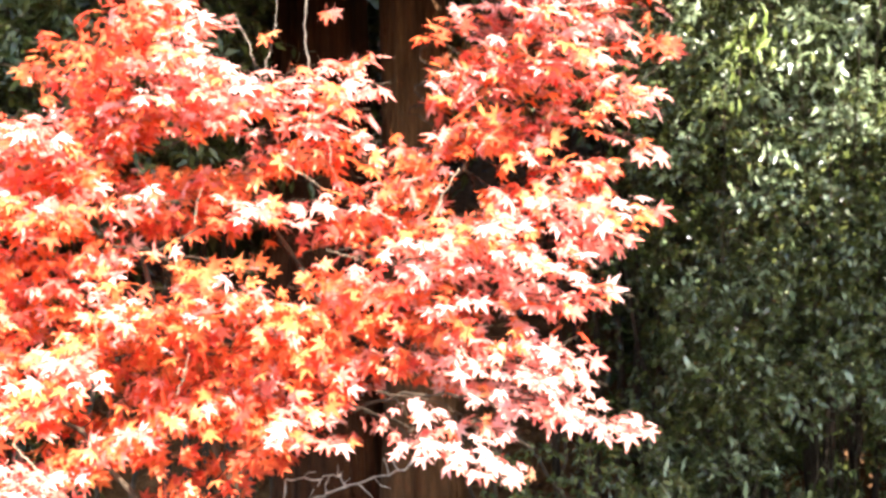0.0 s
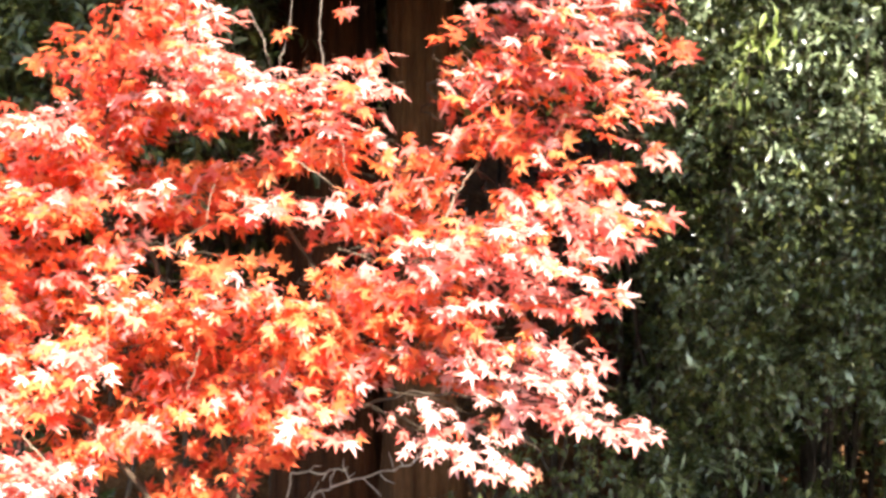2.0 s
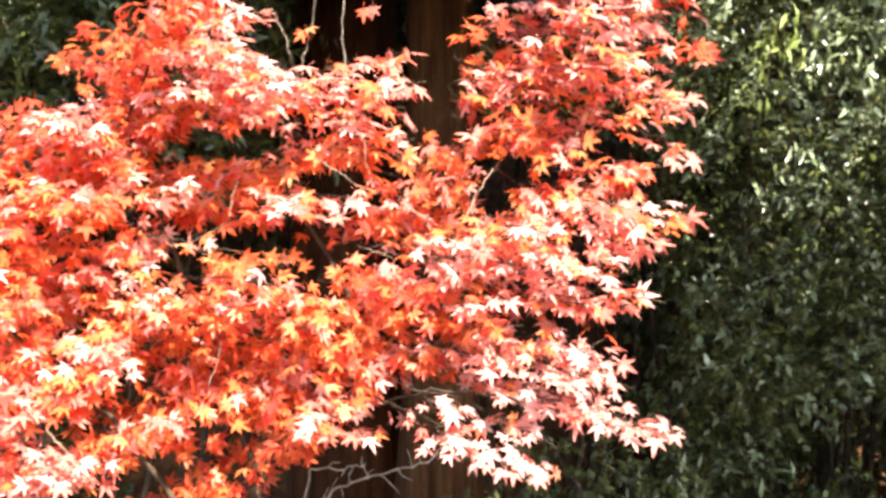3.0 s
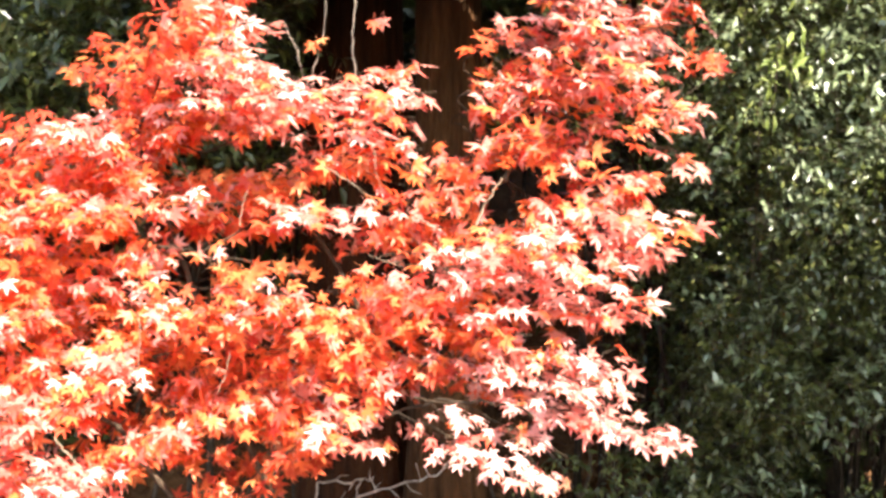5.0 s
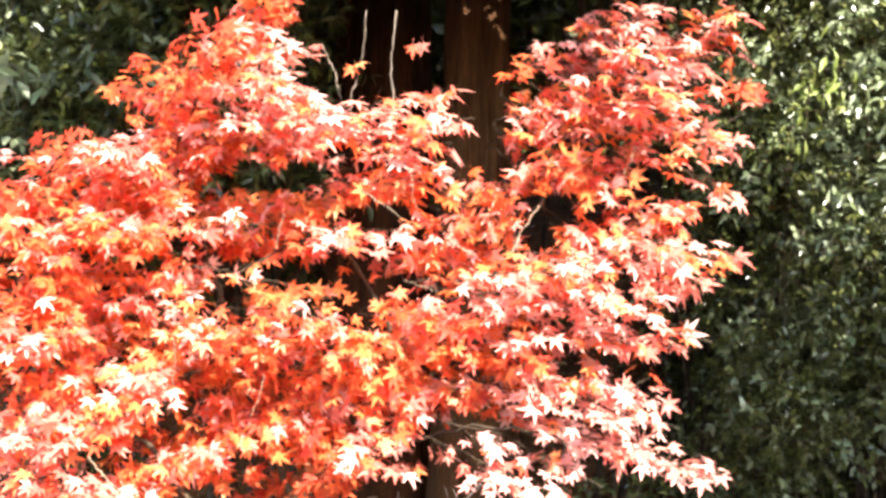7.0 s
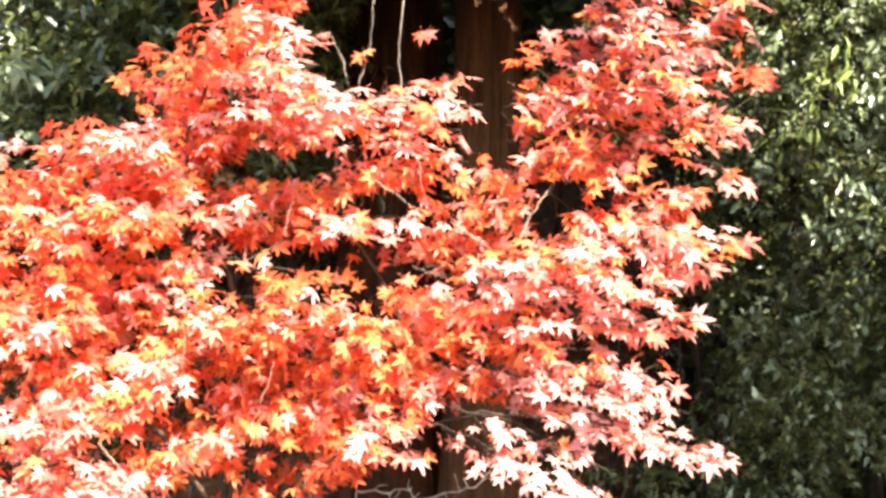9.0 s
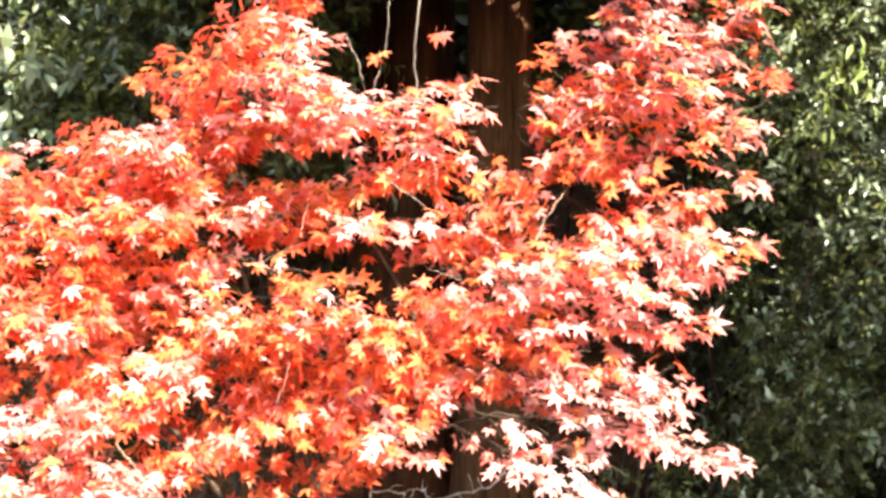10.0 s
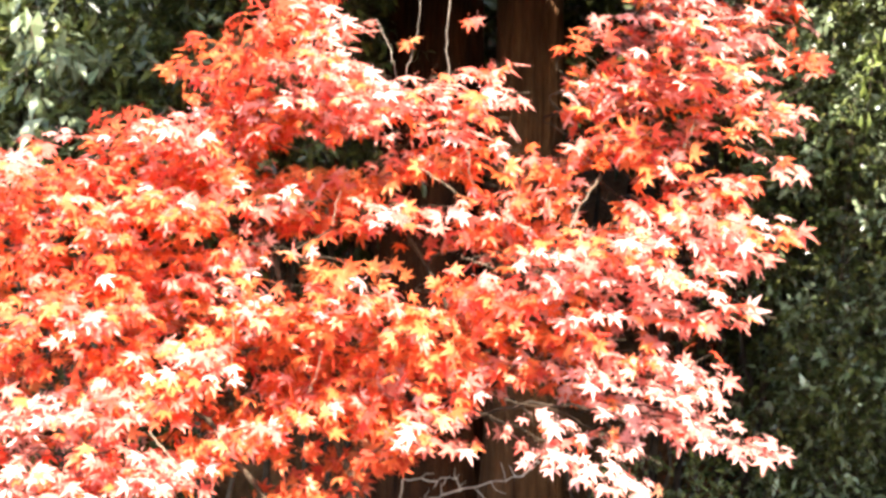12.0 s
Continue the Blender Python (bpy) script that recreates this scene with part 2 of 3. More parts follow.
# ---- cedars behind the maple ----
def cedar(x, y, r, height, seed, label, bark=bark_cedar):
    """A tall conifer: furrowed, flared trunk, limbs and a high crown of hanging sprays."""
    rng = np.random.default_rng(seed)
    z0 = ground_height(x, y) - 0.05
    t = thing("cedar_tree", (x, y, z0), label, "tree", "cedars behind the maple")
    rings, sides, v, f = 150, 120, [], []
    for i in range(rings + 1):
        z = height * (i / rings) ** 1.35
        base = r * (1 - 0.55 * z / height) * (1 + 0.55 * math.exp(-z / 0.35))
        for k in range(sides):
            a = 2 * math.pi * k / sides
            ridge = noise.noise((math.cos(a) * 7 + seed, math.sin(a) * 7, z * 0.55))
            fine = noise.noise((math.cos(a) * 22 + seed, math.sin(a) * 22, z * 1.6))
            lob = noise.noise((math.cos(a) * 1.3, math.sin(a) * 1.3 + seed, z * 0.3))
            q = base * (1 + 0.16 * abs(ridge) + 0.08 * fine + 0.14 * lob)
            v.append((q * math.cos(a), q * math.sin(a), z))
    for i in range(rings):
        for k in range(sides):
            a, b = i * sides + k, i * sides + (k + 1) % sides
            f.append((a, b, b + sides, a + sides))
    part("trunk", mesh_of("cedar_trunk", v, f, [bark], smooth=True), t)
    shapes = [blade_shape(900 + seed + k, 0.16) for k in range(4)]
    # this crown lies out of view, shaped to shade the trunks and bank
    for b in range(38):
        z = 4.0 + (height - 4.0) * rng.random() ** 1.6
        a = rng.uniform(0, 2 * math.pi)
        # front left limbs cut short so sun reaches the left shrub
        inner = 0.4 if math.cos(a) < 0 and math.sin(a) < 0 else 1.0
        reach = 2.0 * inner * (1 - 0.6 * (z - 4.0) / (height - 4.0)) * rng.uniform(0.8, 1.15)
        d = np.array((math.cos(a), math.sin(a), 0.0))
        limb = Tubes()
        line = smooth_line([d * r * 0.4 + (0, 0, z), d * reach * 0.5 + (0, 0, z + 0.15), d * reach + (0, 0, z + 0.02)], 5, 0.015, rng)
        limb.add(line, 0.035, 0.008)
        ob = part("limb", limb.mesh("cedar_limb", bark_cedar), t)
        lv = Leaves()
        for q in line[1:]:
            for _ in range(60):
                c = q + rng.normal(0, 1, 3) * (0.24, 0.24, 0.10)
                tip = d * 0.4 + rng.normal(0, 0.6, 3) + (0, 0, -0.3)
                lv.add(shapes[rng.integers(4)], frame_of(tip, np.array((0, 0, 1.0)) + rng.normal(0, 0.4, 3)), c, rng.uniform(0.14, 0.24), 0)
        part("foliage", lv.mesh("cedar_foliage", [green_dark]), ob, kind="stuff")
    return t


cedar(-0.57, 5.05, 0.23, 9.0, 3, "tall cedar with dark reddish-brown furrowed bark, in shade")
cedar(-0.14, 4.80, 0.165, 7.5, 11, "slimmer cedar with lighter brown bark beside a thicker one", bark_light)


# ---- evergreens ----
def leafy_box(lv, tw, rng, ends, box, twigs, seed, shapes, length, pale_share, thin, leaves=(9, 15)):
    """Twigs with drooping leaves all through a box, with hollows between clumps."""
    x0, x1, y0, y1, z0, z1 = box
    c = np.column_stack((rng.uniform(x0, x1, twigs), y0 + (y1 - y0) * rng.beta(1.1, 1.5, twigs), rng.uniform(z0, z1, twigs)))
    c = np.array([p for p in c if noise.noise((p[0] * 1.9 + seed, p[1] * 1.9, p[2] * 1.9)) > (thin(p) if thin else -0.25)])
    near = np.array([ends[np.argmin(((ends - p) ** 2).sum(1))] for p in c])
    out = c - near
    out = out / (np.linalg.norm(out, axis=1, keepdims=True) + 1e-6) * 0.4 + rng.normal(0, 0.5, c.shape) + (0, -0.35, 0)
    out /= np.linalg.norm(out, axis=1, keepdims=True)
    long = rng.uniform(2.0, 4.0, (len(c), 1)) * length[1]
    pale = np.array([rng.random() < pale_share(p) for p in c]).astype(int)
    rots = frames_of(out, rng.normal(0, 1, c.shape)) * np.concatenate((np.full_like(long, 0.0022), long, np.full_like(long, 0.0022)), axis=1)[:, None, :]
    tw.add_many([TWIG], np.zeros(len(c), int), rots, c, np.zeros(len(c), int))
    who = np.repeat(np.arange(len(c)), rng.integers(*leaves, len(c)))
    n = len(who)
    s = rng.random((n, 1))
    q = c[who] + out[who] * long[who] * s
    tip = out[who] * 0.7 + rng.normal(0, 0.75, (n, 3)) + (0, 0, -0.2)
    nrm = np.array((0.2, -0.5, 0.8)) + rng.normal(0, 0.75, (n, 3))
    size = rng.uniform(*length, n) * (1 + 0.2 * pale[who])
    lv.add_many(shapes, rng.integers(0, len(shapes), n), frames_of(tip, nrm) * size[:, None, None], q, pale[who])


def evergreen(name, label, category, box, twigs, seed, slim=0.23, length=(0.020, 0.044), pale_share=lambda c: 0.03, thin=None, shade_canopies=(), stems=9):
    """A broad-leaved evergreen: stems from the ground, twigs and glossy leaves, plus unseen overhead foliage added to
    cast shade.
    """
    rng = np.random.default_rng(seed)
    x0, x1, y0, y1, z0, top = box
    cx, cy = (x0 + x1) / 2, (y0 + y1) / 2
    at = np.array((cx, cy, ground_height(cx, cy + 0.2)))
    t = thing(name, at, label, category, "evergreens behind the maple")
    ends = []
    for k in range(stems):
        p = np.array((rng.uniform(x0 + 0.1, x1 - 0.1), rng.uniform(cy + 0.25, y1), 0.0))
        root = np.array((cx + (p[0] - cx) * 0.5, cy + 0.45, at[2] - 0.05))
        line = smooth_line([root, (root + p) / 2 + (0, 0, top * 0.3), p + (0, 0, top * 0.65), p + (rng.normal(0, 0.15), -0.1, top)], 6, 0.01, rng)
        s = Tubes(at)
        s.add(line, 0.016, 0.005)
        part("stem", s.mesh("evergreen_stem", bark_shrub), t)
        ends += line[4:]
    shapes = [blade_shape(seed * 10 + k, slim) for k in range(6)]
    lv, tw = Leaves(at), Leaves(at)
    leafy_box(lv, tw, rng, np.array(ends), box, twigs, seed, shapes, length, pale_share, thin)
    part("twiggery", tw.mesh("evergreen_twigs", [bark_shrub]), t, kind="stuff")
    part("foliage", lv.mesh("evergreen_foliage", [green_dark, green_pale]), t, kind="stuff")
    # unseen foliage on limbs overhead, added only to block the sun
    for canopy, shade_canopy_twigs in shade_canopies:
        a0, a1, b0, b1, c0, c1 = canopy
        over = []
        for k in range(7):
            tip = np.array((a0 + (a1 - a0) * (k + 0.5) / 7, b0 + 0.2, (c0 + c1) / 2))
            foot = np.array((cx + (tip[0] - cx) * 0.6, y1 + 0.15, at[2] - 0.05))
            line = smooth_line([foot, foot + (0, 0.05, 2.0), (foot + tip) / 2 + (0, 0.1, c1 - tip[2] / 2 - 0.2), tip], 6, 0.01, rng)
            s = Tubes(at)
            s.add(line, 0.022, 0.006)
            part("limb", s.mesh("shade_canopy_limb", bark_shrub), t)
            over += line[8:]
        lv, tw = Leaves(at), Leaves(at)
        leafy_box(lv, tw, rng, np.array(over), canopy, shade_canopy_twigs, seed + 1, shapes, (0.10, 0.17), pale_share, None)
        part("twiggery", tw.mesh("shade_canopy_twigs", [bark_shrub]), t, kind="stuff")
        part("canopy", lv.mesh("shade_canopy_foliage", [green_dark, green_pale]), t, kind="stuff")
    return t


def right_thin(c):
    """The right shrub has a ragged edge, with bare bank between it and the cedars."""
    return -0.3 + max(0.0, 1.0 - (c[0] - 0.45) * (2.0 if c[2] < 1.4 else 3.2)) * (1 if c[2] < 2.1 else 0.5) + max(0.0, 1.35 - c[2]) * 0.35


def right_pale_share(c):
    """Share of pale leaves: fresh clumps, and more up and right to imitate sunlight."""
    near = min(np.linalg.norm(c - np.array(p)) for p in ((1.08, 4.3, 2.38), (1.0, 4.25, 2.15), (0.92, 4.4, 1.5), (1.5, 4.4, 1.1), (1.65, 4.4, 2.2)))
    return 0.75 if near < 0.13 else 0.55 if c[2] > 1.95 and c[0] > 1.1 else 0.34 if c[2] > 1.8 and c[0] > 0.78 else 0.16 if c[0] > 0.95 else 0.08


def bank_thin(c):
    """Bare soil of the bank shows low down behind the maple."""
    return 0.5 if -2.2 < c[0] < 1.0 and c[2] < 2.4 else -0.42


# its overhead boxes are placed to shade the trunks and the shrub's lower half
evergreen("evergreen_shrub", "tall dark green evergreen shrub with small glossy narrow leaves", "shrub", (0.45, 2.6, 4.0, 5.3, 0.1, 3.3), 17000, 21,
          pale_share=right_pale_share, thin=right_thin, shade_canopies=(((-0.3, 0.9, 2.5, 4.2, 3.2, 3.6), 720), ((1.65, 4.2, 1.75, 2.15, 3.05, 3.5), 500), ((1.65, 4.2, 2.15, 2.5, 3.05, 3.5), 90), ((0.95, 1.6, 2.25, 2.75, 3.25, 3.6), 150)))
# more pale leaves top left put a sunlit patch into the colour
evergreen("evergreen_shrub", "dense dark green evergreen shrub with drooping glossy leaves", "shrub", (-3.2, -0.82, 4.2, 5.3, 1.85, 3.5), 6000, 22,
          slim=0.16, length=(0.045, 0.09), pale_share=lambda c: 0.2 if c[0] < -1.65 and c[2] > 2.0 else 0.03, shade_canopies=(((-1.15, 0.1, 3.0, 3.9, 3.1, 3.6), 320),))


def low_dome(c):
    """The undergrowth rises unevenly and thins out upwards."""
    return -0.35 + max(0.0, c[2] - 0.62) * 1.7


evergreen("evergreen_shrub", "low dark green undergrowth at the cedars' feet", "shrub", (-0.2, 0.75, 3.75, 4.4, 0.05, 1.0), 900, 23,
          slim=0.2, length=(0.022, 0.045), pale_share=lambda c: 0.02, thin=low_dome, stems=6)
for k, (xa, xb) in enumerate(((-5.0, -1.4), (-1.6, 1.3), (1.1, 5.0))):
    evergreen("evergreen_tree", "broad evergreen tree filling the shaded bank behind the shrubs", "tree", (xa, xb, 5.7, 7.2, 0.2, 6.2), 5000, 31 + k,
              length=(0.09, 0.16), pale_share=lambda c: 0.0, thin=bank_thin)


# ---- fallen leaves on the bank ----
def leaf_litter():
    """Brown fallen leaves and a few green weeds lying on the slope behind the maple."""
    rng = np.random.default_rng(90)
    n = 9000
    x, y = rng.uniform(-3.0, 3.0, n), rng.uniform(3.6, 9.0, n)
    z = np.array([ground_height(p, q) for p, q in zip(x, y)]) + rng.uniform(0.004, 0.03, n)
    shapes = [blade_shape(910 + k, 0.24) for k in range(5)]
    lv = Leaves()
    rots = frames_of(rng.normal(0, 1, (n, 3)) * (1, 1, 0.3), np.array((0, -0.5, 1.0)) + rng.normal(0, 0.4, (n, 3))) * rng.uniform(0.04, 0.085, n)[:, None, None]
    lv.add_many(shapes, rng.integers(0, 5, n), rots, np.column_stack((x, y, z)), (rng.random(n) < 0.08).astype(int))
    tagged(new("leaf_litter", lv.mesh("leaf_litter", [litter_brown, green_dark])), "brown fallen leaves scattered over the shaded bank", "leaf litter", kind="stuff")


leaf_litter()


# ---- small plants among the evergreens ----
def drooping_plant(name, label, category, at, stems, leaf_len, mat, seed, slim):
    """Thin canes from one root, each ending in long drooping pointed leaves. stems: where the canes end."""
    rng = np.random.default_rng(seed)
    at = np.array(at, float)
    t = thing(name, at, label, category)
    shapes = [blade_shape(seed * 7 + k, slim) for k in range(5)]
    meshes = [mesh_of("long_leaf", v, f, [mat]) for v, f in shapes]
    for end, leaves in stems:
        end = np.array(end, float)
        line = smooth_line([at - (0, 0, 0.02), at * (0.6, 0.6, 0.5) + end * (0.4, 0.4, 0.5), end], 7, 0.006, rng)
        tb = Tubes(at)
        tb.add(line, 0.004, 0.0014, 5)
        part("cane", tb.mesh("thin_cane", bark_shrub), t)
        for _ in range(leaves):
            q = end + rng.normal(0, 1, 3) * (0.045, 0.04, 0.05)
            tip = rng.normal(0, 0.55, 3) + (0, -0.2, -0.65)
            rot = frame_of(tip, np.array((0.3, -0.6, 0.7)) + rng.normal(0, 0.35, 3)) * rng.uniform(*leaf_len)
            ob = part("leaf", meshes[rng.integers(5)], t)
            ob.matrix_basis = Matrix.Translation(tuple(q - at)) @ Matrix([list(r) for r in rot]).to_4x4()


drooping_plant("sapling", "slim sapling with drooping yellow-green leaves before the shrub", "sapling", (1.12, 4.85, 0.0),
               (((1.03, 3.94, 2.31), 13), ((1.09, 3.95, 2.36), 12), ((0.97, 3.93, 2.17), 12), ((1.14, 3.95, 2.27), 7)), (0.045, 0.085), green_fresh, 61, 0.13)
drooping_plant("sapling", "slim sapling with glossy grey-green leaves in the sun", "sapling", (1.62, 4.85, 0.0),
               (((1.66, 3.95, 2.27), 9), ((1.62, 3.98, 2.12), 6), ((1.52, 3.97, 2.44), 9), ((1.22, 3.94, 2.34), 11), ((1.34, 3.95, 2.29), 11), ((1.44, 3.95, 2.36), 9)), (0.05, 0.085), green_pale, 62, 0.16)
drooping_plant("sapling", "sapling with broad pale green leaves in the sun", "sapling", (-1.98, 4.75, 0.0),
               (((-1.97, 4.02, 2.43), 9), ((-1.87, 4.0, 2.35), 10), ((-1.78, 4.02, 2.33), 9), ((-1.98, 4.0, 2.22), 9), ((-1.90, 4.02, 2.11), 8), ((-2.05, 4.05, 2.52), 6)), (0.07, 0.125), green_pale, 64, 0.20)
drooping_plant("bamboo_grass", "clump of bamboo grass with narrow pale-edged leaves", "bamboo grass", (0.88, 4.0, 0.0),
               tuple(((0.88 + 0.07 * math.cos(k * 2.4) * (1 + k % 3), 3.97 + 0.05 * math.sin(k * 2.4), 0.62 + 0.045 * (k % 6)), 4) for k in range(10)), (0.06, 0.10), green_pale, 63, 0.10)


# ---- the maple ----
TREE = np.array((-0.62, 2.95, 0.0))
maple = thing("maple_tree", TREE, "japanese maple in bright red, orange and gold autumn leaf", "tree")
LEAF_MATS = [leaf_red, leaf_orange, leaf_gold, leaf_rose, leaf_pale]
LEAF_SHAPES = [maple_leaf_shape(40 + k) for k in range(12)]
mrng = np.random.default_rng(5)
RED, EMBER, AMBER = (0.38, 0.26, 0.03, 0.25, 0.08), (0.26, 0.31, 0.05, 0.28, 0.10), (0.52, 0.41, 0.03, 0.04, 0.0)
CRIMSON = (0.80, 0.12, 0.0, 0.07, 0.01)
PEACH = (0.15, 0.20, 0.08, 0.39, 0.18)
# ROSE and PALE hold the glare-tinted leaves, chiefly for LIT sprays
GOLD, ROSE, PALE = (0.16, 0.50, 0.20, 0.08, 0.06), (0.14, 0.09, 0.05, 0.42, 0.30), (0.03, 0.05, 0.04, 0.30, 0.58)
LIT, HUNG = 1, 0
DENSITY = 1.05
# hollows through the crown, open towards the path: where they are at y = 2.7, half width and half height
HOLLOWS = np.array((
    (-0.66, 1.59, 0.058, 0.041), (-0.46, 1.61, 0.044, 0.041), (-0.36, 1.6, 0.047, 0.039), (-0.6, 1.86, 0.055, 0.044), (-0.47, 1.88, 0.047, 0.029),
    (-0.4, 1.92, 0.034, 0.018), (-0.29, 1.77, 0.057, 0.039), (0.12, 1.82, 0.034, 0.028), (0.08, 1.72, 0.046, 0.038), (-0.85, 1.64, 0.039, 0.026),
    (-0.61, 1.19, 0.044, 0.036), (-0.71, 1.09, 0.036, 0.034), (0.15, 1.43, 0.034, 0.034), (0.28, 1.63, 0.031, 0.034), (-0.19, 1.73, 0.031, 0.021),
    (-0.77, 1.7, 0.031, 0.021), (-0.3, 1.51, 0.034, 0.016), (-0.07, 1.29, 0.029, 0.021), (-0.9, 1.42, 0.026, 0.018), (0.34, 2.02, 0.026, 0.023),
    (-0.03, 2.02, 0.039, 0.072), (-0.1, 1.94, 0.055, 0.029), (-0.02, 1.88, 0.039, 0.039), (0.36, 1.94, 0.029, 0.02), (0.43, 1.75, 0.031, 0.021),
    (0.22, 1.8, 0.023, 0.017), (0.31, 1.82, 0.023, 0.017), (-0.19, 1.81, 0.029, 0.018),
    (-0.8, 1.27, 0.026, 0.02), (-0.49, 1.18, 0.029, 0.023), (-0.85, 1.19, 0.029, 0.023), (-0.42, 1.06, 0.031, 0.023), (-0.78, 1.06, 0.039, 0.026), (-0.52, 1.08, 0.026, 0.021),
    (-0.7, 1.28, 0.023, 0.017), (-0.95, 1.35, 0.023, 0.017), (-0.35, 1.29, 0.023, 0.017), (-0.25, 1.14, 0.039, 0.026), (-0.6, 1.34, 0.021, 0.016)))


def in_hollow(c):
    """Whether a leaf would stand in one of the crown's hollows, which widen towards the back."""
    k = (c[1] - 0.23) / 2.47
    x, z = 0.03 + (HOLLOWS[:, 0] - 0.03) * k, 1.63 + (HOLLOWS[:, 1] - 1.63) * k
    return (((c[0] - x) / (HOLLOWS[:, 2] * k)) ** 2 + ((c[2] - z) / (HOLLOWS[:, 3] * k)) ** 2).min() < 1.0

limbs = [smooth_line(p, 7, 0.006, mrng) for p in (
    ((-0.62, 2.95, -0.05), (-0.60, 2.94, 0.5), (-0.50, 2.88, 1.03), (-0.38, 2.86, 1.17), (-0.19, 2.80, 1.30), (0.03, 2.72, 1.46), (0.23, 2.62, 1.55)),
    ((-0.38, 2.86, 1.17), (-0.11, 2.82, 1.45), (0.01, 2.76, 1.70), (0.11, 2.74, 1.84), (0.24, 2.72, 1.96), (0.32, 2.72, 2.14)),
    ((-0.50, 2.88, 1.03), (-0.64, 2.90, 1.33), (-0.76, 2.90, 1.68), (-0.83, 2.88, 1.94), (-0.67, 2.86, 2.26)),
    ((-0.58, 2.92, 0.80), (-0.89, 2.86, 1.19), (-1.16, 2.85, 1.40), (-1.36, 2.82, 1.68)),
    ((-0.19, 2.80, 1.30), (-0.31, 2.84, 1.56), (-0.42, 2.80, 1.77), (-0.35, 2.76, 1.94)),
    ((-0.46, 2.87, 1.08), (-0.19, 2.74, 1.25), (0.03, 2.60, 1.29), (0.23, 2.56, 1.26)))]
for i, line in enumerate(limbs):
    tb = Tubes(TREE)
    tb.add(line, (0.028, 0.010, 0.010, 0.009, 0.007, 0.005)[i], 0.0035 if i == 0 else 0.0025, 10)
    part("trunk" if i == 0 else "limb", tb.mesh("maple_limb", bark_maple), maple)
joints = np.array([p for line in limbs for p in line[4:]])
near_leaves = []


def bough(a, b, wide, tones, facing, fill, across_hollow=False):
    """A spray: a stem from the nearest limb, side twigs and leaves that thin out to ragged tips."""
    a, b = np.array(a), np.array(b)
    axis = b - a
    long = np.linalg.norm(axis)
    axis /= long
    side = np.array((-axis[2], 0, axis[0])) / math.hypot(axis[0], axis[2])
    near = joints[np.argsort(((joints - a) ** 2).sum(1))[:40]]
    root = min(near, key=lambda j: np.linalg.norm(j - a) + 0.5 * sum(in_hollow(j + (a - j) * u) for u in (0.2, 0.5, 0.8)))
    tb, lv = Tubes(TREE), Leaves(TREE)
    sag = a + axis * long * 0.5 + (0, 0.03, 0.012)
    tb.add(smooth_line([root, (root + a) / 2 + (0, 0.05, 0.01), a, sag, b], 5, 0.003, mrng), 0.0026, 0.0009, 5)
    count = max(4, int(DENSITY * fill * 2 * wide * (long + wide) / 0.00050))
    made, sign = 0, 1
    while made < count:
        sign = -sign
        s = mrng.uniform(-0.05, 0.94)
        taper = 1.0 if s < 0.6 else 1.0 - 0.6 * (s - 0.6) / 0.4
        off = np.clip(mrng.normal(0, 0.7), -1.4, 1.4) * wide * taper
        p = a + axis * long * s
        d = axis * mrng.uniform(0.3, 0.9) + np.array((0, sign * mrng.uniform(0.3, 1.0), 0)) + mrng.normal(0, 0.1, 3)
        d /= np.linalg.norm(d)
        reach = mrng.uniform(0.06, 0.17) * (0.4 + 0.6 * taper)
        q = p + d * reach + side * off
        if not in_hollow(q) and not in_hollow((p + q) / 2):
            tb.add([p, (p + q) / 2 + (0, 0, 0.006), q], 0.0015, 0.0008, 3)
        across = np.cross(d, (0, 0, 1.0))
        nodes = [(u, e) for u in (0.4, 0.72) for e in (-1, 1)] + [(1.0, 0)]
        for u, e in nodes:
            if mrng.random() < 0.12:
                continue
            c = p + (q - p) * u + across * e * 0.022 + mrng.normal(0, 1, 3) * (0.008, 0.012, 0.45 * wide)
            c = c + axis * (0.02 if e == 0 else 0.0)
            made += 1
            along = np.dot(c - a, axis)
            if along < -0.03 or along > long + 0.005 or (in_hollow(c) and not across_hollow):
                continue
            size = mrng.uniform(0.040, 0.066) * (0.86 if tones is PALE else 1.0)
            tip = d * 0.75 + across * e * 0.8 + mrng.normal(0, 0.28, 3) + (0, -0.15, -0.38)
            if facing or mrng.random() < 0.25:
                nrm = np.array((0.22, -0.50, 0.85)) + mrng.normal(0, 0.32, 3)
            else:
                nrm = np.array((-0.45, -0.9, 0.15)) + mrng.normal(0, 0.38, 3)
            rot = frame_of(tip, nrm)
            slot = int(mrng.choice(5, p=np.array(tones) / sum(tones)))
            shape = int(mrng.integers(len(LEAF_SHAPES)))
            if b[1] < 2.60 and len(near_leaves) < 300 and mrng.random() < 0.32:
                near_leaves.append((rot, c, size, slot, shape))
            else:
                lv.add(LEAF_SHAPES[shape], rot, c, size, slot)
    stem = part("branch", tb.mesh("maple_branch", bark_maple), maple)
    if lv.rows:
        part("foliage", lv.mesh("maple_foliage", LEAF_MATS), stem, kind="stuff")


bough((-0.79, 2.96, 2.04), (-1.01, 2.83, 2.08), 0.029, RED, HUNG, 1.3)
bough((-0.73, 2.86, 2.07), (-0.89, 2.69, 2.12), 0.022, RED, LIT, 1.1)
bough((-0.97, 2.97, 1.93), (-0.65, 2.84, 2.23), 0.049, CRIMSON, HUNG, 1.5)
bough((-0.73, 3.06, 2.19), (-0.59, 2.81, 2.30), 0.053, CRIMSON, HUNG, 1.3)
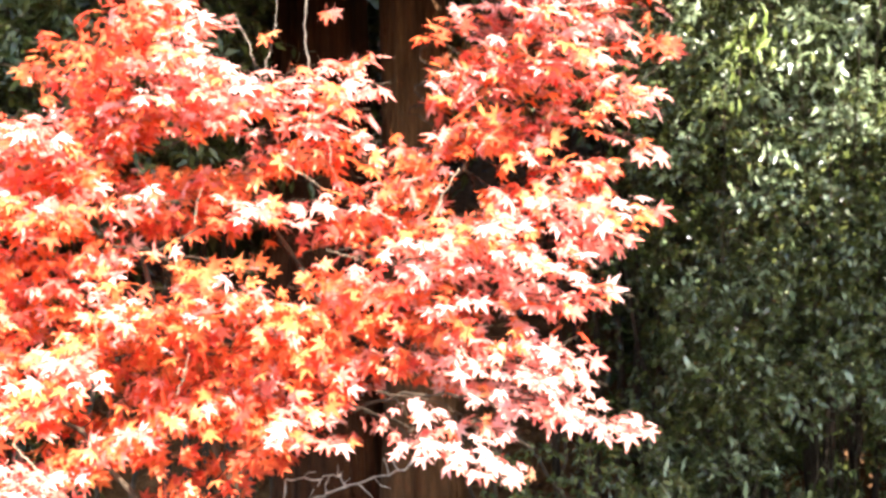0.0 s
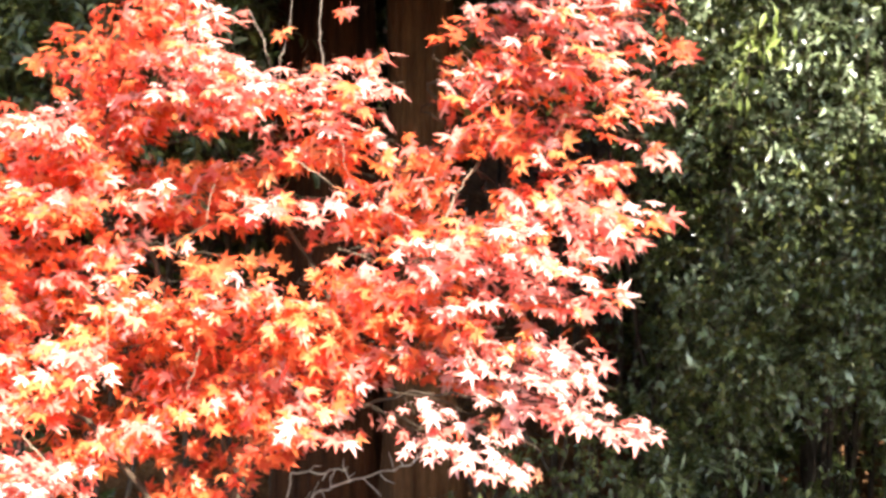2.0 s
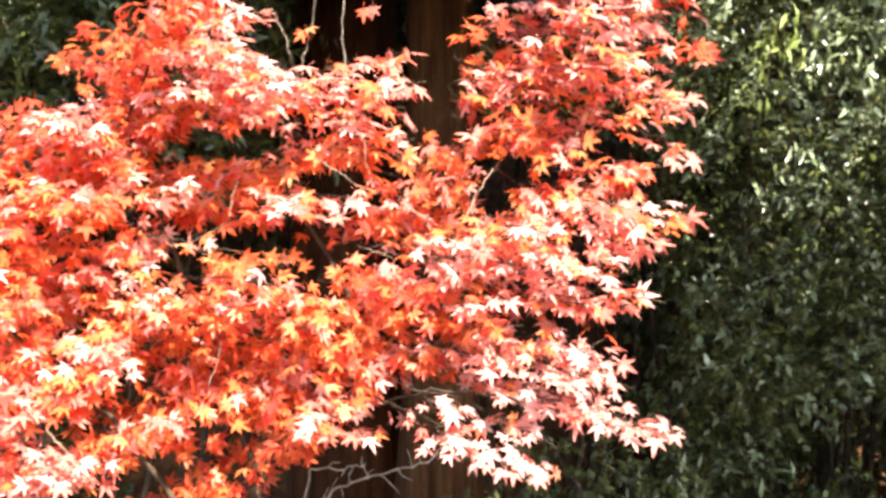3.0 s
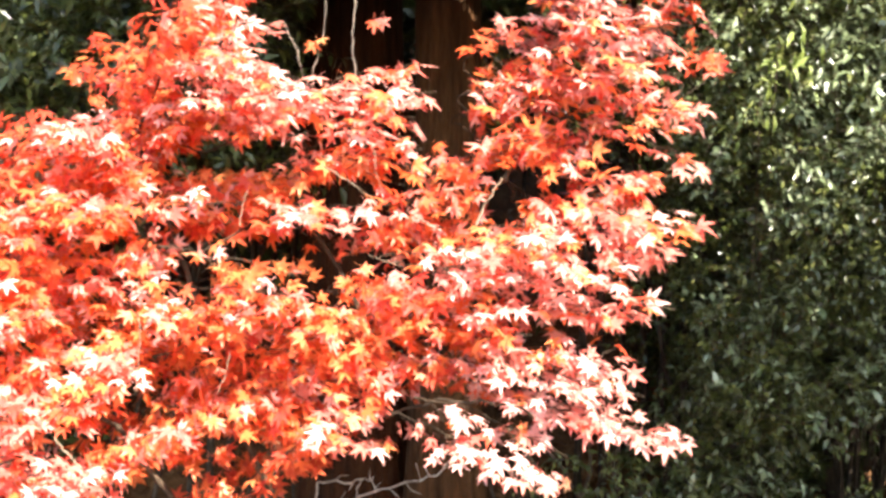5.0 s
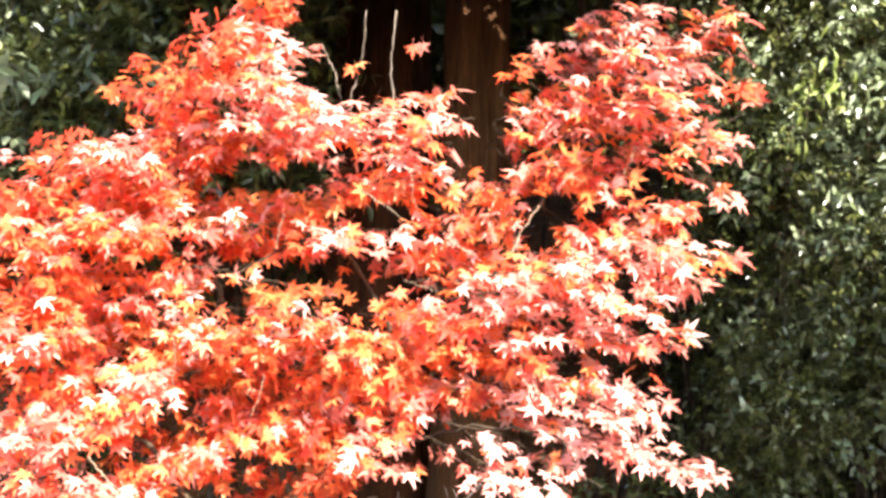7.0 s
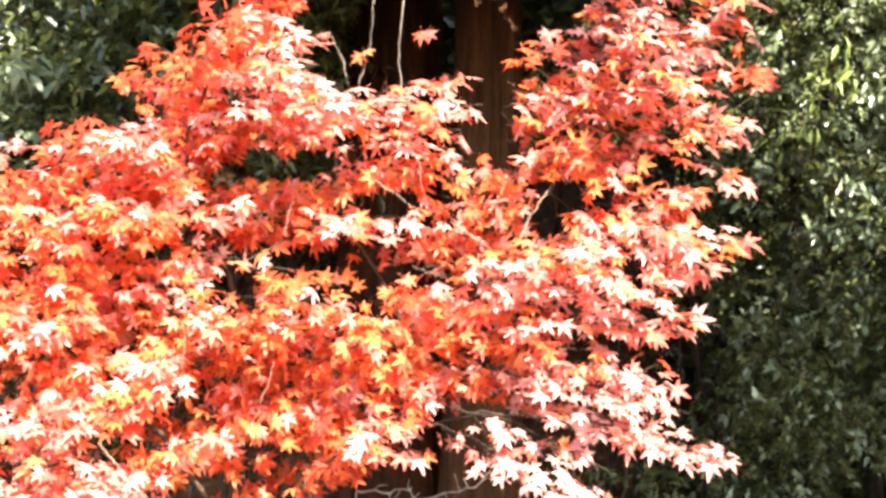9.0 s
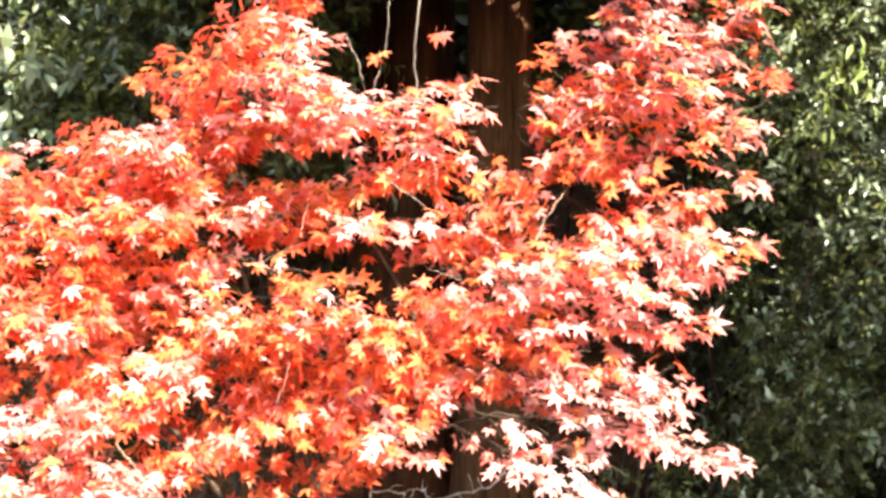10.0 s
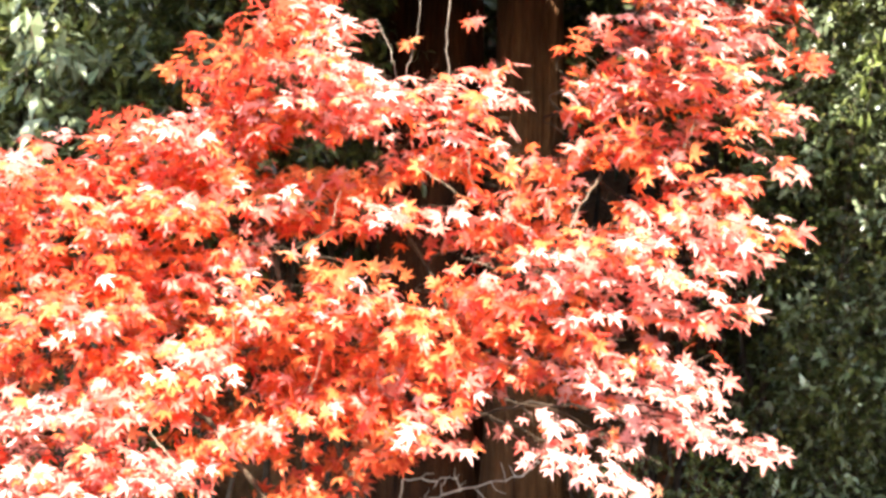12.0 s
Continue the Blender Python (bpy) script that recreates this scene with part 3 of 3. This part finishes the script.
bough((-0.69, 2.79, 2.04), (-0.52, 2.68, 2.17), 0.043, ROSE, LIT, 1.5)
bough((-0.76, 2.89, 2.08), (-0.48, 2.53, 2.05), 0.024, ROSE, LIT, 1.4)
bough((-1.05, 3.08, 1.87), (-0.70, 2.83, 1.94), 0.067, RED, HUNG, 1.4)
bough((-0.78, 2.89, 1.97), (-0.38, 2.54, 1.98), 0.049, ROSE, LIT, 1.6)
bough((-0.88, 2.98, 1.91), (-0.47, 2.69, 1.93), 0.031, EMBER, HUNG, 1.1)
bough((-1.08, 2.84, 1.88), (-0.83, 2.65, 1.89), 0.022, ROSE, LIT, 1.8)
bough((-1.30, 2.96, 1.76), (-0.84, 2.79, 1.82), 0.045, CRIMSON, HUNG, 1.3)
bough((-1.28, 2.87, 1.69), (-0.81, 2.65, 1.72), 0.046, EMBER, LIT, 1.2)
bough((-1.61, 2.96, 1.81), (-1.22, 2.58, 1.85), 0.033, ROSE, LIT, 1.4)
bough((-1.43, 2.98, 1.76), (-1.11, 2.75, 1.81), 0.037, CRIMSON, HUNG, 1.4)
bough((-1.26, 3.02, 1.82), (-1.05, 2.77, 1.96), 0.032, CRIMSON, HUNG, 1.3)
bough((-1.16, 2.83, 1.86), (-0.88, 2.69, 1.94), 0.028, ROSE, LIT, 1.3)
bough((-1.20, 3.00, 1.80), (-0.79, 2.77, 1.83), 0.044, EMBER, HUNG, 1.2)
bough((-0.47, 2.78, 1.92), (-0.28, 2.57, 2.02), 0.037, ROSE, LIT, 1.4)
bough((-0.29, 2.77, 1.95), (-0.13, 2.56, 1.97), 0.018, ROSE, LIT, 1.5)
bough((-0.26, 2.90, 2.06), (-0.12, 2.61, 2.04), 0.011, ROSE, LIT, 1.4)
bough((-0.45, 2.78, 1.90), (-0.12, 2.61, 1.93), 0.019, ROSE, LIT, 1.4)
bough((-0.47, 2.85, 1.85), (-0.10, 2.62, 1.86), 0.022, ROSE, LIT, 1.6)
bough((-0.61, 2.91, 1.80), (-0.21, 2.66, 1.81), 0.034, GOLD, HUNG, 1.2)
bough((-0.39, 2.84, 1.85), (-0.17, 2.63, 1.83), 0.020, GOLD, LIT, 1.2)
bough((-0.99, 3.04, 1.79), (-0.43, 2.78, 1.78), 0.045, GOLD, HUNG, 1.3)
bough((-0.88, 3.05, 1.70), (-0.44, 2.74, 1.68), 0.023, AMBER, HUNG, 1.1)
bough((-1.03, 2.91, 1.67), (-0.78, 2.75, 1.67), 0.031, AMBER, HUNG, 1.1)
bough((-0.49, 2.76, 1.71), (-0.23, 2.59, 1.73), 0.030, ROSE, LIT, 1.8)
bough((-0.94, 2.83, 1.72), (-0.57, 2.65, 1.74), 0.031, EMBER, HUNG, 1.1)
bough((-0.74, 3.04, 1.55), (-0.45, 2.65, 1.58), 0.010, GOLD, HUNG, 0.8)
bough((-0.03, 2.87, 2.02), (0.38, 2.51, 2.03), 0.055, PEACH, LIT, 1.5)
bough((0.05, 2.91, 2.17), (0.43, 2.54, 2.11), 0.042, ROSE, LIT, 1.4)
bough((0.30, 2.88, 2.15), (0.51, 2.57, 2.21), 0.038, PEACH, LIT, 1.4)
bough((0.14, 2.84, 2.23), (0.36, 2.69, 2.27), 0.043, ROSE, LIT, 1.4)
bough((-0.02, 2.88, 2.09), (0.06, 2.59, 2.12), 0.009, CRIMSON, HUNG, 1.1)
bough((-0.05, 2.85, 1.96), (0.12, 2.72, 1.96), 0.020, RED, HUNG, 1.4)
bough((-0.12, 2.77, 1.81), (0.16, 2.67, 1.91), 0.046, RED, HUNG, 1.5)
bough((0.07, 2.78, 1.87), (0.28, 2.64, 1.87), 0.035, GOLD, HUNG, 1.2)
bough((0.14, 2.90, 1.91), (0.48, 2.57, 1.94), 0.039, ROSE, LIT, 1.2)
bough((0.32, 2.76, 2.03), (0.42, 2.65, 2.04), 0.030, ROSE, LIT, 1.2)
bough((0.15, 2.73, 1.81), (0.45, 2.63, 1.80), 0.024, PEACH, LIT, 1.2)
bough((0.12, 2.85, 1.75), (0.38, 2.64, 1.76), 0.032, EMBER, LIT, 1.5)
bough((0.16, 2.65, 1.68), (0.49, 2.50, 1.69), 0.024, ROSE, LIT, 1.5)
bough((0.45, 2.82, 2.12), (0.555, 2.69, 2.06), 0.014, CRIMSON, HUNG, 1.6)
bough((0.36, 2.82, 2.03), (0.44, 2.66, 1.97), 0.014, ROSE, HUNG, 1.4)
bough((0.43, 2.78, 1.89), (0.50, 2.62, 1.83), 0.009, ROSE, LIT, 0.9)
bough((-0.41, 2.98, 1.64), (-0.01, 2.69, 1.75), 0.036, RED, HUNG, 1.1)
bough((-0.27, 2.98, 1.67), (0.14, 2.64, 1.69), 0.036, RED, HUNG, 1.6)
bough((-0.20, 2.87, 1.75), (0.03, 2.69, 1.77), 0.020, EMBER, HUNG, 1.2)
bough((-0.20, 2.62, 1.61), (-0.10, 2.48, 1.62), 0.009, ROSE, LIT, 1.3)
bough((-0.35, 2.83, 1.53), (-0.07, 2.58, 1.53), 0.043, RED, HUNG, 1.3)
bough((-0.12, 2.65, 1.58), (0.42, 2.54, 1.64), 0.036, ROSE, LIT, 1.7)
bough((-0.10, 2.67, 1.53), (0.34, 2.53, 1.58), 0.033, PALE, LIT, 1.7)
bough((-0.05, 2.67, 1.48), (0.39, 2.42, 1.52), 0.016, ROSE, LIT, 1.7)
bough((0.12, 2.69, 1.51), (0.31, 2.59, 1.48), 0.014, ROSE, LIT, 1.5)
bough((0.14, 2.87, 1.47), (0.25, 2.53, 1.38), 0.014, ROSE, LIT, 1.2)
bough((-1.29, 3.10, 1.62), (-0.76, 2.78, 1.60), 0.034, EMBER, HUNG, 1.2)
bough((-1.24, 2.98, 1.54), (-0.38, 2.63, 1.53), 0.036, PEACH, LIT, 1.3)
bough((-1.24, 2.98, 1.45), (-0.23, 2.64, 1.47), 0.052, GOLD, LIT, 1.3)
bough((-0.19, 2.78, 1.42), (0.14, 2.54, 1.45), 0.035, AMBER, HUNG, 1.3)
bough((-0.96, 3.07, 1.34), (-0.18, 2.68, 1.40), 0.054, AMBER, HUNG, 1.3)
bough((-0.30, 2.97, 1.35), (-0.06, 2.65, 1.36), 0.036, EMBER, LIT, 1.2)
bough((-1.23, 2.96, 1.33), (-0.77, 2.66, 1.36), 0.062, PEACH, LIT, 1.3)
bough((-0.85, 2.96, 1.25), (-0.18, 2.70, 1.33), 0.060, RED, HUNG, 1.4)
bough((-1.05, 3.14, 1.14), (-0.29, 2.74, 1.24), 0.055, AMBER, HUNG, 1.4)
bough((-1.01, 3.12, 1.05), (-0.63, 2.86, 1.13), 0.038, AMBER, HUNG, 1.2)
bough((-0.69, 3.20, 1.02), (-0.37, 2.84, 1.13), 0.033, AMBER, HUNG, 1.2)
bough((-0.74, 2.97, 0.97), (-0.50, 2.87, 1.03), 0.038, AMBER, HUNG, 1.3)
bough((-1.26, 2.93, 1.20), (-0.86, 2.65, 1.28), 0.057, EMBER, LIT, 1.3)
bough((-1.23, 2.80, 1.03), (-0.88, 2.70, 1.10), 0.043, ROSE, LIT, 1.4)
bough((-0.90, 3.10, 0.90), (-0.64, 2.84, 1.01), 0.021, AMBER, HUNG, 1.1)
bough((-0.33, 2.99, 1.16), (-0.21, 2.65, 1.18), 0.009, ROSE, LIT, 1.0)
bough((-0.42, 3.03, 1.20), (-0.23, 2.70, 1.26), 0.026, ROSE, LIT, 1.2)
bough((-0.21, 2.95, 1.31), (0.03, 2.68, 1.35), 0.022, AMBER, HUNG, 1.1)
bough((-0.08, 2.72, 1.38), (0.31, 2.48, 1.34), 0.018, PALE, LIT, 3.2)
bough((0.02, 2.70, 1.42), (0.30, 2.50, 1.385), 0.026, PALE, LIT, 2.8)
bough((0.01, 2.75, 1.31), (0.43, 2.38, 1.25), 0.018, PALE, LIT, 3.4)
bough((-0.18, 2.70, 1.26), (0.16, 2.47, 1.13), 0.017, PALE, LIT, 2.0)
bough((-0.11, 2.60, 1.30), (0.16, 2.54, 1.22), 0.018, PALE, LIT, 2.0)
bough((-1.68, 2.94, 1.67), (-1.03, 2.68, 1.69), 0.057, EMBER, LIT, 1.3)
bough((-1.63, 2.87, 1.55), (-1.01, 2.72, 1.57), 0.063, AMBER, HUNG, 1.3)
bough((-1.60, 2.82, 1.44), (-0.97, 2.63, 1.47), 0.052, EMBER, LIT, 1.2)
bough((-1.70, 2.99, 1.29), (-1.00, 2.76, 1.35), 0.062, AMBER, HUNG, 1.3)
bough((-1.60, 2.83, 1.18), (-0.98, 2.64, 1.25), 0.046, ROSE, LIT, 1.4)
bough((-1.61, 2.84, 1.07), (-1.04, 2.66, 1.14), 0.041, ROSE, LIT, 1.3)
bough((-1.33, 2.94, 0.99), (-0.83, 2.62, 1.11), 0.038, ROSE, LIT, 1.3)
bough((-1.63, 2.89, 0.94), (-1.12, 2.60, 1.04), 0.038, ROSE, LIT, 1.3)
bough((-0.59, 2.92, 1.03), (-0.31, 2.70, 1.21), 0.025, AMBER, HUNG, 1.1)
bough((-1.04, 2.92, 1.07), (-0.69, 2.65, 1.18), 0.027, AMBER, HUNG, 1.0)
bough((-0.87, 2.82, 1.15), (-0.54, 2.57, 1.24), 0.030, EMBER, HUNG, 1.1)
bough((-0.47, 2.83, 1.12), (-0.27, 2.56, 1.26), 0.022, EMBER, LIT, 1.0)
bough((-0.10, 2.69, 1.62), (0.27, 2.46, 1.67), 0.024, ROSE, LIT, 1.2)
bough((-0.29, 2.75, 1.46), (-0.02, 2.64, 1.54), 0.030, RED, HUNG, 1.1)
bough((-0.22, 2.78, 1.42), (0.03, 2.57, 1.49), 0.024, GOLD, LIT, 1.1)
bough((0.16, 2.77, 1.74), (0.36, 2.46, 1.70), 0.019, PEACH, LIT, 1.1)
bough((0.11, 2.80, 2.04), (0.35, 2.60, 1.99), 0.024, ROSE, LIT, 1.1)
bough((-0.64, 2.76, 1.87), (-0.37, 2.55, 1.92), 0.019, ROSE, LIT, 0.9)
bough((-0.93, 2.78, 1.90), (-0.63, 2.57, 2.19), 0.026, CRIMSON, HUNG, 1.4)
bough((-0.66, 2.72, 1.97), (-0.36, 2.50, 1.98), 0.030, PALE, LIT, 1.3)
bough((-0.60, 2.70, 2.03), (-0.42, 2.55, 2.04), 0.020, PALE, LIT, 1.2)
bough((-1.44, 2.80, 1.74), (-1.17, 2.63, 1.78), 0.022, CRIMSON, HUNG, 1.2)
bough((-0.62, 2.62, 1.62), (-0.38, 2.55, 1.575), 0.012, GOLD, HUNG, 1.0, True)
bough((-0.72, 2.66, 1.64), (-0.56, 2.60, 1.60), 0.010, GOLD, HUNG, 0.9, True)
# the far side of the crown
bough((-1.09, 3.44, 1.95), (-0.90, 3.56, 2.36), 0.039, RED, HUNG, 0.45)
bough((-0.75, 3.33, 2.21), (-0.75, 3.27, 2.40), 0.044, RED, HUNG, 0.45)
bough((-0.75, 3.13, 2.07), (-0.75, 3.42, 2.30), 0.034, ROSE, HUNG, 0.45)
bough((-1.09, 3.31, 1.87), (-0.94, 3.44, 1.99), 0.060, RED, HUNG, 0.45)
bough((-0.83, 3.21, 1.99), (-0.52, 3.02, 2.02), 0.041, ROSE, HUNG, 0.45)
bough((-1.44, 3.34, 1.75), (-1.15, 3.49, 1.85), 0.035, RED, HUNG, 0.45)
bough((-1.43, 3.24, 1.67), (-1.08, 3.26, 1.71), 0.037, EMBER, HUNG, 0.45)
bough((-1.23, 3.19, 1.79), (-1.02, 3.36, 1.85), 0.035, EMBER, HUNG, 0.45)
bough((-1.01, 3.21, 1.77), (-0.56, 3.20, 1.78), 0.035, GOLD, HUNG, 0.45)
bough((0.01, 3.06, 2.02), (0.41, 3.09, 2.11), 0.048, PEACH, HUNG, 0.45)
bough((0.09, 3.12, 2.19), (0.51, 3.38, 2.26), 0.033, ROSE, HUNG, 0.45)
bough((0.19, 3.19, 2.29), (0.37, 3.08, 2.35), 0.034, ROSE, HUNG, 0.45)
bough((-0.11, 3.22, 1.82), (0.13, 3.16, 1.94), 0.037, RED, HUNG, 0.45)
bough((-0.36, 3.25, 1.49), (-0.16, 3.24, 1.47), 0.034, RED, HUNG, 0.45)
bough((-1.31, 3.23, 1.41), (-0.33, 3.10, 1.42), 0.044, GOLD, HUNG, 0.45)
bough((-0.99, 3.28, 1.30), (-0.31, 3.43, 1.30), 0.045, AMBER, HUNG, 0.45)
bough((-1.32, 3.24, 1.27), (-1.06, 3.35, 1.26), 0.056, PEACH, HUNG, 0.45)
bough((-0.95, 3.39, 1.17), (-0.28, 3.18, 1.25), 0.052, RED, HUNG, 0.45)
bough((-1.10, 3.39, 1.07), (-0.41, 3.21, 1.15), 0.046, AMBER, HUNG, 0.45)
bough((-1.37, 3.25, 1.12), (-1.23, 3.46, 1.13), 0.050, PEACH, HUNG, 0.45)
bough((-1.40, 3.24, 0.90), (-1.04, 3.01, 1.01), 0.034, EMBER, HUNG, 0.45)
bough((-1.84, 3.29, 1.65), (-1.36, 3.33, 1.68), 0.050, EMBER, HUNG, 0.45)
bough((-1.84, 3.29, 1.51), (-1.30, 3.31, 1.52), 0.057, AMBER, HUNG, 0.45)
bough((-1.83, 3.28, 1.38), (-1.20, 3.10, 1.42), 0.044, EMBER, HUNG, 0.45)
bough((-1.86, 3.34, 1.22), (-1.25, 3.26, 1.26), 0.054, AMBER, HUNG, 0.45)
bough((-1.81, 3.27, 1.08), (-1.20, 3.06, 1.16), 0.037, PEACH, HUNG, 0.45)


def shoot(points, r0, r1, bark=bark_pale, label="slender pale bare shoot"):
    tb = Tubes(TREE)
    tb.add(smooth_line(points, 6, 0.0015, mrng), r0, r1, 6)
    part("shoot", tb.mesh("maple_shoot", bark), maple, label)


shoot(((-0.25, 2.72, 1.86), (-0.26, 2.66, 2.02), (-0.27, 2.66, 2.11), (-0.26, 2.66, 2.24)), 0.0019, 0.0011)
shoot(((-0.37, 2.74, 1.92), (-0.36, 2.66, 2.04), (-0.34, 2.66, 2.12), (-0.33, 2.66, 2.24)), 0.0012, 0.0008)
shoot(((-0.36, 2.74, 1.94), (-0.39, 2.70, 2.04), (-0.41, 2.70, 2.11), (-0.44, 2.70, 2.17)), 0.0012, 0.0007)
shoot(((-0.209, 2.56, 1.853), (-0.204, 2.57, 1.805), (-0.193, 2.58, 1.762)), 0.0012, 0.0007, bark_tan, "thin brown twig")
shoot(((-0.505, 2.56, 1.683), (-0.501, 2.57, 1.726), (-0.492, 2.58, 1.764)), 0.0012, 0.0007, bark_tan, "thin brown twig")
shoot(((-0.320, 2.56, 1.817), (-0.272, 2.57, 1.787), (-0.215, 2.58, 1.750)), 0.0016, 0.0010, bark_tan, "thin brown twig")
shoot(((-0.730, 2.56, 1.492), (-0.729, 2.57, 1.410), (-0.741, 2.58, 1.309)), 0.0012, 0.0007, bark_tan, "thin brown twig")
shoot(((0.018, 2.56, 1.687), (0.040, 2.57, 1.736), (0.074, 2.58, 1.792)), 0.0021, 0.0013, bark_tan, "thin brown twig")
shoot(((-0.218, 2.56, 1.622), (-0.186, 2.57, 1.610), (-0.144, 2.58, 1.595)), 0.0010, 0.0006, bark_tan, "thin brown twig")
shoot(((0.257, 2.56, 1.863), (0.276, 2.57, 1.907), (0.283, 2.58, 1.938)), 0.0010, 0.0006, bark_tan, "thin brown twig")
shoot(((-0.915, 2.56, 1.212), (-0.876, 2.57, 1.160), (-0.842, 2.58, 1.115)), 0.0020, 0.0012, bark_tan, "thin brown twig")
shoot(((-0.552, 2.56, 1.312), (-0.536, 2.57, 1.360), (-0.529, 2.58, 1.403)), 0.0010, 0.0006, bark_tan, "thin brown twig")
for x, y, z, slot in ((-0.22, 2.66, 2.16, 0), (-0.20, 2.66, 2.165, 3), (-0.345, 2.65, 2.115, 2), (-0.355, 2.65, 2.105, 1)):
    near_leaves.append((frame_of(np.array((0.3, -0.3, -0.6)) + mrng.normal(0, 0.4, 3), np.array((0.2, -1, 0.4))), np.array((x, y, z)), 0.043, slot, 2))

LEAF_MESHES = {}
for rot, c, size, slot, shape in near_leaves:
    if (slot, shape) not in LEAF_MESHES:
        v, f = LEAF_SHAPES[shape]
        LEAF_MESHES[slot, shape] = mesh_of("maple_leaf", v, f, [LEAF_MATS[slot]])
    ob = part("leaf", LEAF_MESHES[slot, shape], maple)
    ob.matrix_basis = Matrix.Translation(tuple(c - TREE)) @ Matrix([list(r) for r in rot * size]).to_4x4()


# ---- a bare, lichen-grey shrub under the maple ----
def bare_shrub():
    rng = np.random.default_rng(77)
    at = np.array((-0.50, 3.25, 0.0))
    t = thing("bare_shrub", at, "leafless shrub with crooked pale grey twigs under the maple", "shrub")
    main = smooth_line([at - (0, 0, 0.03), (-0.47, 3.2, 0.5), (-0.39, 3.12, 0.89), (-0.28, 3.05, 0.99), (-0.13, 3.0, 1.04), (-0.04, 3.0, 1.09)], 7, 0.004, rng)
    fork = smooth_line([(-0.46, 3.12, 0.78), (-0.42, 3.03, 0.95), (-0.39, 3.0, 1.035), (-0.31, 3.0, 1.03), (-0.27, 3.03, 1.04), (-0.25, 3.03, 1.0)], 4, 0.005, rng)
    for line, r in ((main, 0.0042), (fork, 0.0024)):
        tb = Tubes(at)
        tb.add(line, r, 0.0018, 7)
        part("stem", tb.mesh("bare_stem", bark_bare), t)
        for i in range(10, len(line) - 1, 2):
            d = np.array((rng.uniform(-0.3, 0.6), rng.uniform(-0.5, 0.3), rng.uniform(0.2, 1.0) * rng.choice((1, 1, -0.6))))
            d = d / np.linalg.norm(d) * rng.uniform(0.02, 0.075)
            tb = Tubes(at)
            tb.add([line[i], line[i] + d * 0.5 + rng.normal(0, 0.004, 3), line[i] + d], 0.0017, 0.0008, 5)
            part("twig", tb.mesh("bare_twig", bark_bare), t)


bare_shrub()
